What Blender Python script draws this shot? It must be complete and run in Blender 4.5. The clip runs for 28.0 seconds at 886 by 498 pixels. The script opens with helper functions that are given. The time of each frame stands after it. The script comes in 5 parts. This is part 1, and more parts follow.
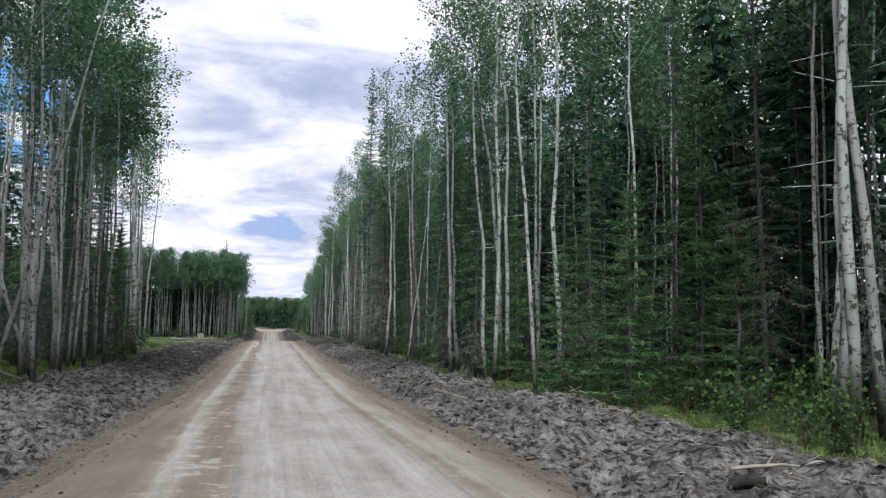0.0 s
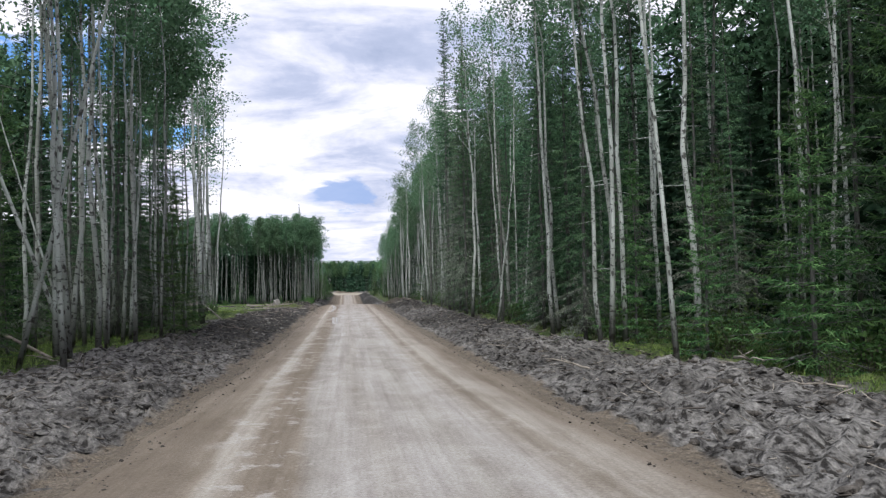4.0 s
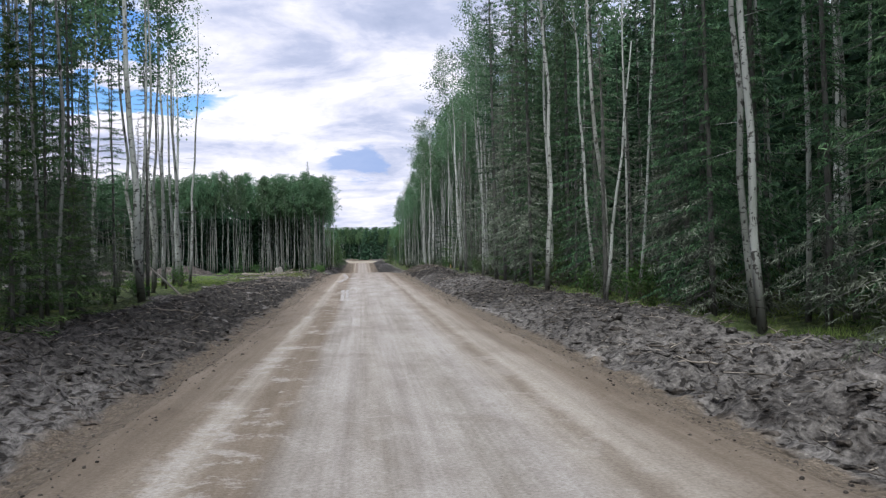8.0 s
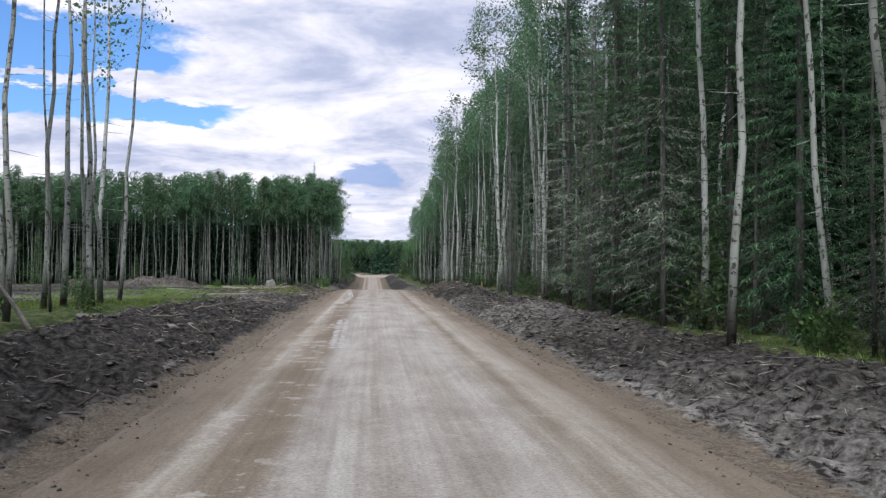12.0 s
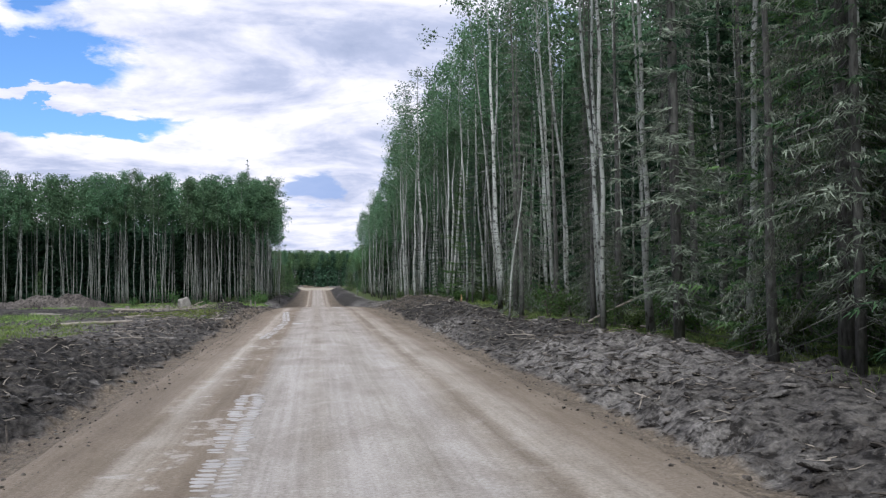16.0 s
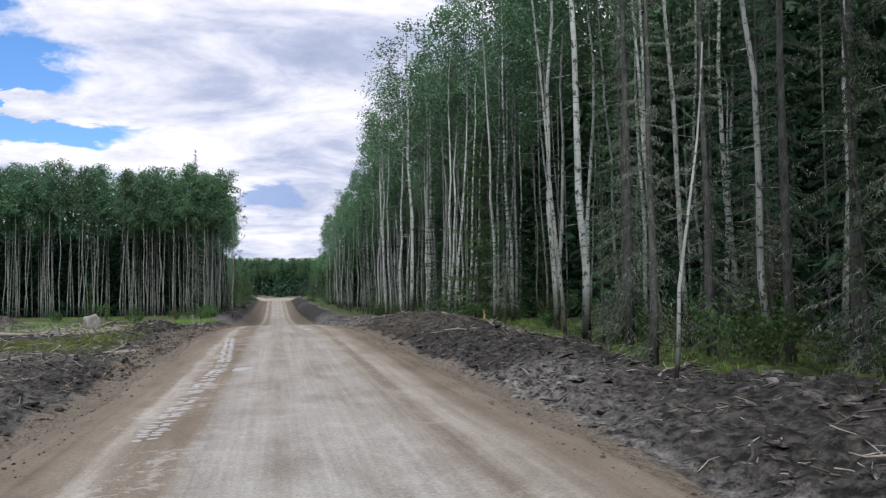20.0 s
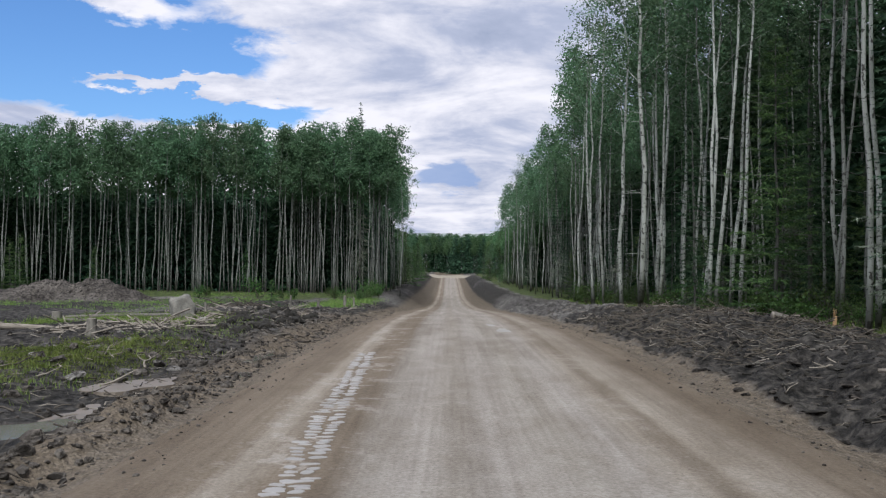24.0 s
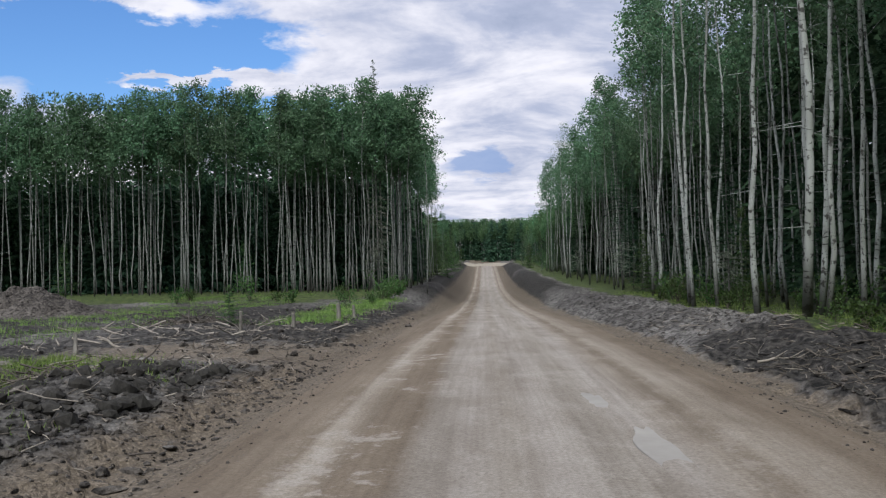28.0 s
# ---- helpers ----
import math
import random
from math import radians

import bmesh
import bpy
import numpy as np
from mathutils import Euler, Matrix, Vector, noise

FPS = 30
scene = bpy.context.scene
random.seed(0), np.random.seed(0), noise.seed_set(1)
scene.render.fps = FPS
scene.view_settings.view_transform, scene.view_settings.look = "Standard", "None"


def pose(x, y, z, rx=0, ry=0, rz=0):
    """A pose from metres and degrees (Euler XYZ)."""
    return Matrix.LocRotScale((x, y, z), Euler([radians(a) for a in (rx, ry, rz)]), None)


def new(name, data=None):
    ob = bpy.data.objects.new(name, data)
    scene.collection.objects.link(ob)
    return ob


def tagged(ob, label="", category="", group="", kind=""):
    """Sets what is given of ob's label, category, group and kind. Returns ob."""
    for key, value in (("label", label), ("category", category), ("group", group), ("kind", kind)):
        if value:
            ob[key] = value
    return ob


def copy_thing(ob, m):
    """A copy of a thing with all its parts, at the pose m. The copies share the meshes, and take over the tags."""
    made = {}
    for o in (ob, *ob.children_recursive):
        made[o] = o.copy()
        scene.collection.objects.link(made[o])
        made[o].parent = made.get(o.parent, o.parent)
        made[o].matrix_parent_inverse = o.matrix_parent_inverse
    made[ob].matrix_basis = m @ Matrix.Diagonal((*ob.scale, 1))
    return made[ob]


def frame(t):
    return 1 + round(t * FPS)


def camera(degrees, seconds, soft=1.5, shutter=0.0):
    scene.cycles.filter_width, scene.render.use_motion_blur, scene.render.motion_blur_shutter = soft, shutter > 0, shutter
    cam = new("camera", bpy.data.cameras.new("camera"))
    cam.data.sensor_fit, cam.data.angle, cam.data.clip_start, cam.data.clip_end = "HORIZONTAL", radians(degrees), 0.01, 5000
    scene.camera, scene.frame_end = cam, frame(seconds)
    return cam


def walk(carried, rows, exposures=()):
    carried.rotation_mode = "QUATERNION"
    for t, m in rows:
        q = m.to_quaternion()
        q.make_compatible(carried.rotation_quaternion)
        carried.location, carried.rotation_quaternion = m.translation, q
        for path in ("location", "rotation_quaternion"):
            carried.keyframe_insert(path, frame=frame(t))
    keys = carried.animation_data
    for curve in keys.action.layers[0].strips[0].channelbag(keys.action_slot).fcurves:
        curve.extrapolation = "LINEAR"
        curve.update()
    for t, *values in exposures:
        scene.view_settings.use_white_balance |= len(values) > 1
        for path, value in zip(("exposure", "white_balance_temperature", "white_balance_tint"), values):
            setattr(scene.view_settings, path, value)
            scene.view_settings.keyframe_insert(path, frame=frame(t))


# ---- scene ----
# ---- camera ----
cam = camera(51.2, 28.0, soft=1.3)
PATH = [
    (0.0, 0.00, 13.4, 2.03, 5.0, -1.0, -10.6), (0.2, 0.04, 9.6, 2.08, 4.3, -1.7, -9.4),
    (0.4, 0.10, 5.9, 2.12, 3.5, -2.2, -8.1), (0.5, 0.10, 4.70, 2.13, 3.35, -2.4, -7.5),
    (1.0, 0.00, 4.70, 2.10, 3.01, -2.54, -3.87), (1.5, 0.02, 7.17, 2.09, 3.08, -2.76, -1.68),
    (2.0, 0.05, 9.63, 2.07, 2.78, 0.10, -1.23), (2.5, 0.06, 12.07, 2.05, 2.79, 1.51, -1.43),
    (3.0, 0.07, 14.48, 2.02, 2.72, 0.82, -2.19), (3.5, 0.07, 16.88, 1.99, 2.64, 0.71, -4.16),
    (5.5, 0.06, 26.51, 1.85, 1.99, 1.41, -8.15), (6.0, 0.04, 28.92, 1.81, 1.99, 1.22, -8.25),
    (6.5, 0.03, 31.32, 1.77, 1.81, 1.29, -8.15), (7.0, 0.03, 33.73, 1.73, 1.42, 1.19, -7.95),
    (7.5, 0.03, 36.15, 1.69, 0.80, 1.05, -6.46), (8.0, 0.05, 38.58, 1.65, 0.54, 1.16, -5.11),
    (8.5, 0.08, 41.01, 1.62, 0.47, 1.33, -4.48), (9.0, 0.11, 43.45, 1.60, 0.42, 1.45, -4.32),
    (9.5, 0.12, 45.90, 1.60, 0.45, 1.50, -4.31), (10.0, 0.12, 48.34, 1.60, 0.51, 1.38, -4.40),
    (10.5, 0.11, 50.78, 1.61, 0.93, 1.09, -4.46), (11.0, 0.11, 53.21, 1.61, 1.22, 0.89, -4.49),
    (11.5, 0.12, 55.62, 1.61, 1.43, 0.13, -4.52), (12.0, 0.14, 58.04, 1.61, 1.55, -0.38, -4.45),
    (12.5, 0.16, 60.45, 1.62, 1.77, -0.92, -4.51), (14.5, 0.19, 70.11, 1.62, 1.86, 1.27, -4.57),
    (15.0, 0.19, 72.48, 1.63, 1.81, 1.16, -4.75), (15.5, 0.20, 74.82, 1.66, 2.03, 0.74, -5.02),
    (16.0, 0.21, 77.12, 1.68, 2.18, 0.80, -7.82), (16.5, 0.23, 79.40, 1.69, 2.61, 0.92, -11.02),
    (17.0, 0.23, 81.68, 1.71, 2.75, 0.99, -12.84), (17.5, 0.24, 83.95, 1.72, 2.94, 0.87, -14.60),
    (18.0, 0.25, 86.21, 1.73, 2.77, 0.69, -16.25), (18.5, 0.25, 88.48, 1.75, 2.73, 0.72, -17.71),
    (19.0, 0.23, 90.76, 1.78, 2.55, 1.08, -18.49), (19.5, 0.21, 93.06, 1.79, 2.55, 1.45, -17.68),
    (20.0, 0.18, 95.38, 1.82, 2.73, 0.87, -10.28), (20.5, 0.16, 97.69, 1.84, 2.72, 0.81, -7.90),
    (21.0, 0.15, 100.02, 1.86, 2.62, 0.65, -5.44), (21.5, 0.14, 102.36, 1.87, 2.66, 0.76, -2.74),
    (23.5, 0.12, 111.77, 1.82, 1.67, -0.40, -0.35), (24.0, 0.10, 114.10, 1.83, 1.46, -0.43, 0.33),
    (24.5, 0.08, 116.40, 1.87, 1.38, -0.35, 1.02), (25.0, 0.07, 118.65, 1.91, 1.45, -0.19, 1.40),
    (25.5, 0.07, 120.86, 1.94, 1.50, 0.30, 1.42), (26.0, 0.07, 123.03, 1.96, 1.39, 0.79, 1.44),
    (26.5, 0.06, 125.17, 1.99, 1.27, 1.41, 1.42), (27.0, 0.05, 127.31, 2.02, 1.27, 1.56, 1.43),
    (27.5, 0.04, 129.45, 2.06, 1.25, 1.47, 1.62), (28.0, 0.00, 131.60, 2.10, 0.71, 1.34, 2.54),
]
walk(cam, [(t, pose(x, y, z, 90 + p, r, w)) for t, x, y, z, p, r, w in PATH], exposures=[(0.0, 0.06, 6000, 6), (4.0, 0.11, 6050, 7), (10.0, 0.05, 6050, 8), (15.5, -0.04, 6000, 8), (17.0, 0.34, 5950, 8), (19.0, 0.24, 5950, 8), (20.2, -0.05, 6050, 7), (24.0, -0.17, 6080, 6), (28.0, -0.17, 6080, 6)])


# ---- node helpers ----
def node(tree, kind, inputs=None, **attrs):
    n = tree.nodes.new(kind)
    for k, v in attrs.items():
        setattr(n, k, v)
    for k, v in (inputs or {}).items():
        if isinstance(v, bpy.types.NodeSocket):
            tree.links.new(v, n.inputs[k])
        else:
            n.inputs[k].default_value = v
    return n


def math_node(tree, op, a, b=0.0, c=0.0):
    return node(tree, "ShaderNodeMath", {0: a, 1: b, 2: c}, operation=op).outputs[0]


def ramp(tree, fac, stops):
    n = node(tree, "ShaderNodeValToRGB", {0: fac})
    while len(n.color_ramp.elements) < len(stops):
        n.color_ramp.elements.new(0.5)
    for e, (p, c) in zip(n.color_ramp.elements, stops):
        e.position, e.color = p, (*c, 1) if len(c) == 3 else c
    return n.outputs[0]


def mix(tree, fac, a, b, blend="MIX"):
    n = node(tree, "ShaderNodeMix", data_type="RGBA", blend_type=blend)
    for i, v in ((0, fac), (6, a), (7, b)):
        if isinstance(v, bpy.types.NodeSocket):
            tree.links.new(v, n.inputs[i])
        else:
            n.inputs[i].default_value = v if i == 0 else (*v, 1)
    return n.outputs[2]


def noise_node(tree, vec, scale, detail=4.0, rough=0.55, distort=0.0):
    return node(tree, "ShaderNodeTexNoise", {"Vector": vec, "Scale": scale, "Detail": detail, "Roughness": rough, "Distortion": distort}).outputs[0]


def stretched(tree, vec, sx, sy, sz, off=(0, 0, 0)):
    return node(tree, "ShaderNodeMapping", {"Vector": vec, "Scale": (sx, sy, sz), "Location": off}).outputs[0]


# ---- sky and sun ----
SUN_ELEV, SUN_AZ = radians(48), radians(-171)
world = bpy.data.worlds.new("sky")
scene.world = world
world.use_nodes = True
wt = world.node_tree
wt.nodes.clear()
sky = node(wt, "ShaderNodeTexSky", sky_type="NISHITA", sun_disc=False, sun_elevation=SUN_ELEV, sun_rotation=SUN_AZ, altitude=700.0, air_density=1.3, dust_density=0.3, ozone_density=2.0)
wdir = node(wt, "ShaderNodeTexCoord").outputs["Generated"]
sep = node(wt, "ShaderNodeSeparateXYZ", {0: wdir})
elev = math_node(wt, "MAXIMUM", sep.outputs[2], 0.0)
depth = math_node(wt, "ADD", elev, 0.24)
flat = node(wt, "ShaderNodeCombineXYZ", {0: math_node(wt, "DIVIDE", sep.outputs[0], depth), 1: math_node(wt, "DIVIDE", sep.outputs[1], depth), 2: 3.7}).outputs[0]
big = noise_node(wt, stretched(wt, flat, 0.8, 0.75, 1, (2.3, 0.4, 0)), 1.0, 8.0, 0.55, 0.2)
fine = noise_node(wt, stretched(wt, flat, 2.6, 2.6, 1, (7.1, 2.0, 0)), 1.0, 9.0, 0.6, 0.3)
ragged = noise_node(wt, stretched(wt, flat, 6.5, 7.5, 1, (2.1, 6.0, 0)), 1.0, 8.0, 0.62, 0.3)
warp_side = math_node(wt, "MULTIPLY", math_node(wt, "SUBTRACT", fine, 0.5), 0.34)
warp_up = math_node(wt, "ADD", math_node(wt, "MULTIPLY", math_node(wt, "SUBTRACT", ragged, 0.5), 0.055), math_node(wt, "MULTIPLY", math_node(wt, "SUBTRACT", fine, 0.5), 0.07))


def sky_blob(az, el, wide, high):
    """How near a direction is to a gap in the clouds, az degrees left of the road and el up."""
    a, e = radians(az), radians(el)
    side = math_node(wt, "SUBTRACT", math_node(wt, "DIVIDE", math_node(wt, "MULTIPLY", sep.outputs[0], -1.0), math_node(wt, "MAXIMUM", sep.outputs[1], 0.05)), math.tan(a))
    side = math_node(wt, "ADD", side, warp_side)
    up = math_node(wt, "ADD", math_node(wt, "SUBTRACT", sep.outputs[2], math.sin(e)), warp_up)
    s2 = math_node(wt, "POWER", math_node(wt, "DIVIDE", side, math.tan(radians(wide))), 2.0)
    u2 = math_node(wt, "POWER", math_node(wt, "DIVIDE", up, math.sin(radians(high))), 2.0)
    return math_node(wt, "EXPONENT", math_node(wt, "MULTIPLY", math_node(wt, "ADD", s2, u2), -1.0))


cover = math_node(wt, "ADD", math_node(wt, "ADD", math_node(wt, "MULTIPLY", big, 0.5), math_node(wt, "MULTIPLY", fine, 0.32)), math_node(wt, "MULTIPLY", ragged, 0.18))
GAPS = [(15.0, 9.5, 9.0, 0.8, 0.34), (17.0, 12.5, 6.0, 1.5, 0.30), (25.0, 12.6, 6.5, 2.0, 0.34), (15.5, 16.2, 2.2, 0.7, 0.22)]
for az, el, wide, high, deep in GAPS:
    cover = math_node(wt, "SUBTRACT", cover, math_node(wt, "MULTIPLY", sky_blob(az, el, wide, high), deep))
cover = math_node(wt, "ADD", cover, math_node(wt, "MULTIPLY", sky_blob(15.8, 10.9, 5.0, 0.40), 0.42))
cover = math_node(wt, "ADD", cover, math_node(wt, "MULTIPLY", sky_blob(27.0, 16.8, 7.0, 1.3), 0.30))
mask = ramp(wt, cover, [(0.345, (0, 0, 0)), (0.425, (1, 1, 1))])
shade = noise_node(wt, stretched(wt, flat, 2.2, 3.0, 1, (4.4, 9.3, 0)), 1.0, 9.0, 0.58, 0.5)
billow = noise_node(wt, stretched(wt, flat, 0.9, 1.3, 1, (1.4, 5.3, 0)), 1.0, 6.0, 0.55, 0.3)
tone_ = math_node(wt, "ADD", math_node(wt, "MULTIPLY", shade, 0.5), math_node(wt, "ADD", math_node(wt, "MULTIPLY", billow, 0.3), math_node(wt, "MULTIPLY", ragged, 0.2)))
tone_ = math_node(wt, "ADD", tone_, node(wt, "ShaderNodeMapRange", {0: elev, 1: 0.04, 2: 0.12, 3: 0.05, 4: 0.0}).outputs[0])
cloud = ramp(wt, tone_, [(0.37, (0.42, 0.46, 0.62)), (0.45, (0.58, 0.60, 0.76)), (0.51, (0.86, 0.83, 0.93)), (0.57, (1.12, 1.05, 1.10))])
blue = mix(wt, 1.0, sky.outputs[0], (0.075, 0.10, 0.145), "MULTIPLY")
both = mix(wt, mask, blue, cloud)
hole = node(wt, "ShaderNodeMapRange", {0: math_node(wt, "ADD", sky_blob(-1.4, 5.9, 4.2, 1.15), math_node(wt, "MULTIPLY", math_node(wt, "SUBTRACT", fine, 0.5), 1.1)), 1: 0.34, 2: 0.66}).outputs[0]
both = mix(wt, math_node(wt, "MULTIPLY", hole, 0.85), both, (0.36, 0.47, 0.76))
back = node(wt, "ShaderNodeBackground", {"Color": both, "Strength": 1.0})
node(wt, "ShaderNodeOutputWorld", {"Surface": back.outputs[0]})

sun = new("sun", bpy.data.lights.new("sun", "SUN"))
sun.data.energy, sun.data.angle, sun.data.color = 3.7, radians(20), (1.0, 0.97, 0.92)
to_sun = Vector((math.sin(SUN_AZ) * math.cos(SUN_ELEV), math.cos(SUN_AZ) * math.cos(SUN_ELEV), math.sin(SUN_ELEV)))
sun.matrix_world = Matrix.Translation((0, 60, 60)) @ to_sun.to_track_quat("Z", "Y").to_matrix().to_4x4()


# ---- materials ----
def material(name, rough=0.85):
    m = bpy.data.materials.new(name)
    m.use_nodes = True
    t = m.node_tree
    p = t.nodes["Principled BSDF"]
    p.inputs["Roughness"].default_value = rough
    p.inputs["Specular IOR Level"].default_value = 0.25
    return m, t, p


def place(t):
    return node(t, "ShaderNodeNewGeometry").outputs["Position"]


def own(t):
    return node(t, "ShaderNodeTexCoord").outputs["Object"]


def rnd(t):
    return node(t, "ShaderNodeObjectInfo").outputs["Random"]


def bump(t, p, height, strength, dist):
    b = node(t, "ShaderNodeBump", {"Height": height, "Strength": strength, "Distance": dist})
    t.links.new(b.outputs[0], p.inputs["Normal"])


def road_material():
    m, t, p = material("gravel_road", 0.9)
    g = place(t)
    xyz = node(t, "ShaderNodeSeparateXYZ", {0: g})
    wander = noise_node(t, stretched(t, g, 0.0, 0.06, 0), 1.0, 3.0)
    fray = noise_node(t, stretched(t, g, 1.2, 0.35, 1), 1.0, 6.0, 0.65)
    x = math_node(t, "ADD", xyz.outputs[0], math_node(t, "ADD", math_node(t, "MULTIPLY", math_node(t, "SUBTRACT", wander, 0.5), 0.12), math_node(t, "MULTIPLY", math_node(t, "SUBTRACT", fray, 0.5), 0.36)))
    veer = node(t, "ShaderNodeMapRange", {0: xyz.outputs[1], 1: 22.0, 2: 44.0, 3: 0.48, 4: 0.0}, interpolation_type="SMOOTHSTEP").outputs[0]
    across = node(t, "ShaderNodeMapRange", {0: math_node(t, "SUBTRACT", x, veer), 1: -3.6, 2: 4.8}).outputs[0]
    brown, tan, pale, grey = (0.192, 0.156, 0.120), (0.30, 0.262, 0.22), (0.385, 0.342, 0.295), (0.365, 0.334, 0.308)
    band = (0.218, 0.178, 0.138)
    base = ramp(t, across, [(0.02, brown), (0.15, brown), (0.195, (0.235, 0.195, 0.152)), (0.212, (0.36, 0.32, 0.275)), (0.234, (0.315, 0.275, 0.23)), (0.262, band), (0.318, band), (0.345, (0.31, 0.28, 0.25)), (0.40, grey), (0.455, (0.315, 0.283, 0.25)),
                            (0.50, grey), (0.58, (0.325, 0.295, 0.262)), (0.64, grey), (0.695, tan), (0.712, (0.225, 0.190, 0.154)), (0.724, (0.235, 0.198, 0.160)), (0.742, (0.325, 0.286, 0.243)), (0.785, tan), (0.835, brown), (0.98, brown)])
    streak = noise_node(t, stretched(t, g, 3.0, 0.10, 1), 1.0, 6.0, 0.62, 0.25)
    base = mix(t, 1.0, base, ramp(t, streak, [(0.34, (0.88, 0.87, 0.86)), (0.5, (1, 1, 1)), (0.66, (1.10, 1.11, 1.12))]), "MULTIPLY")
    tyre = noise_node(t, stretched(t, g, 11.0, 0.13, 1, (1, 5, 0)), 1.0, 4.0, 0.6, 0.15)
    base = mix(t, 1.0, base, ramp(t, tyre, [(0.36, (0.91, 0.905, 0.90)), (0.5, (1, 1, 1)), (0.64, (1.06, 1.065, 1.07))]), "MULTIPLY")
    patch = noise_node(t, stretched(t, g, 0.8, 0.30, 1, (3, 1, 0)), 1.0, 7.0, 0.68, 0.3)
    base = mix(t, 1.0, base, ramp(t, patch, [(0.38, (1.08, 1.09, 1.10)), (0.5, (1, 1, 1)), (0.62, (0.85, 0.835, 0.815))]), "MULTIPLY")
    cross = noise_node(t, stretched(t, g, 2.2, 2.0, 1), 1.0, 7.0, 0.7, 0.2)
    lane = ramp(t, across, [(0.17, (0, 0, 0)), (0.215, (1, 1, 1)), (0.29, (1, 1, 1)), (0.36, (0.5, 0.5, 0.5)), (0.72, (0.45, 0.45, 0.45)), (0.80, (0.05, 0.05, 0.05))])
    crust = node(t, "ShaderNodeMapRange", {0: math_node(t, "ADD", cross, math_node(t, "MULTIPLY", math_node(t, "SUBTRACT", patch, 0.5), -0.6)), 1: 0.55, 2: 0.61}).outputs[0]
    base = mix(t, math_node(t, "MULTIPLY", math_node(t, "MULTIPLY", crust, lane), 0.6), base, (0.45, 0.415, 0.385))
    damp = node(t, "ShaderNodeMapRange", {0: math_node(t, "ADD", xyz.outputs[1], math_node(t, "MULTIPLY", patch, 30.0)), 1: 112.0, 2: 142.0}).outputs[0]
    base = mix(t, math_node(t, "MULTIPLY", damp, 0.8), base, mix(t, 1.0, base, (0.80, 0.765, 0.72), "MULTIPLY"))
    grain = noise_node(t, g, 24.0, 7.0, 0.78)
    base = mix(t, 1.0, base, ramp(t, grain, [(0.34, (0.70, 0.68, 0.66)), (0.5, (1, 1, 1)), (0.66, (1.28, 1.29, 1.31))]), "MULTIPLY")
    stones = node(t, "ShaderNodeTexVoronoi", {"Vector": g, "Scale": 9.0}).outputs["Distance"]
    base = mix(t, math_node(t, "MULTIPLY", node(t, "ShaderNodeMapRange", {0: stones, 1: 0.15, 2: 0.09}).outputs[0], 0.4), base, (0.10, 0.085, 0.07))
    t.links.new(base, p.inputs["Base Color"])
    bump(t, p, math_node(t, "ADD", math_node(t, "ADD", grain, math_node(t, "MULTIPLY", streak, 1.5)), cross), 0.6, 0.035)
    return m


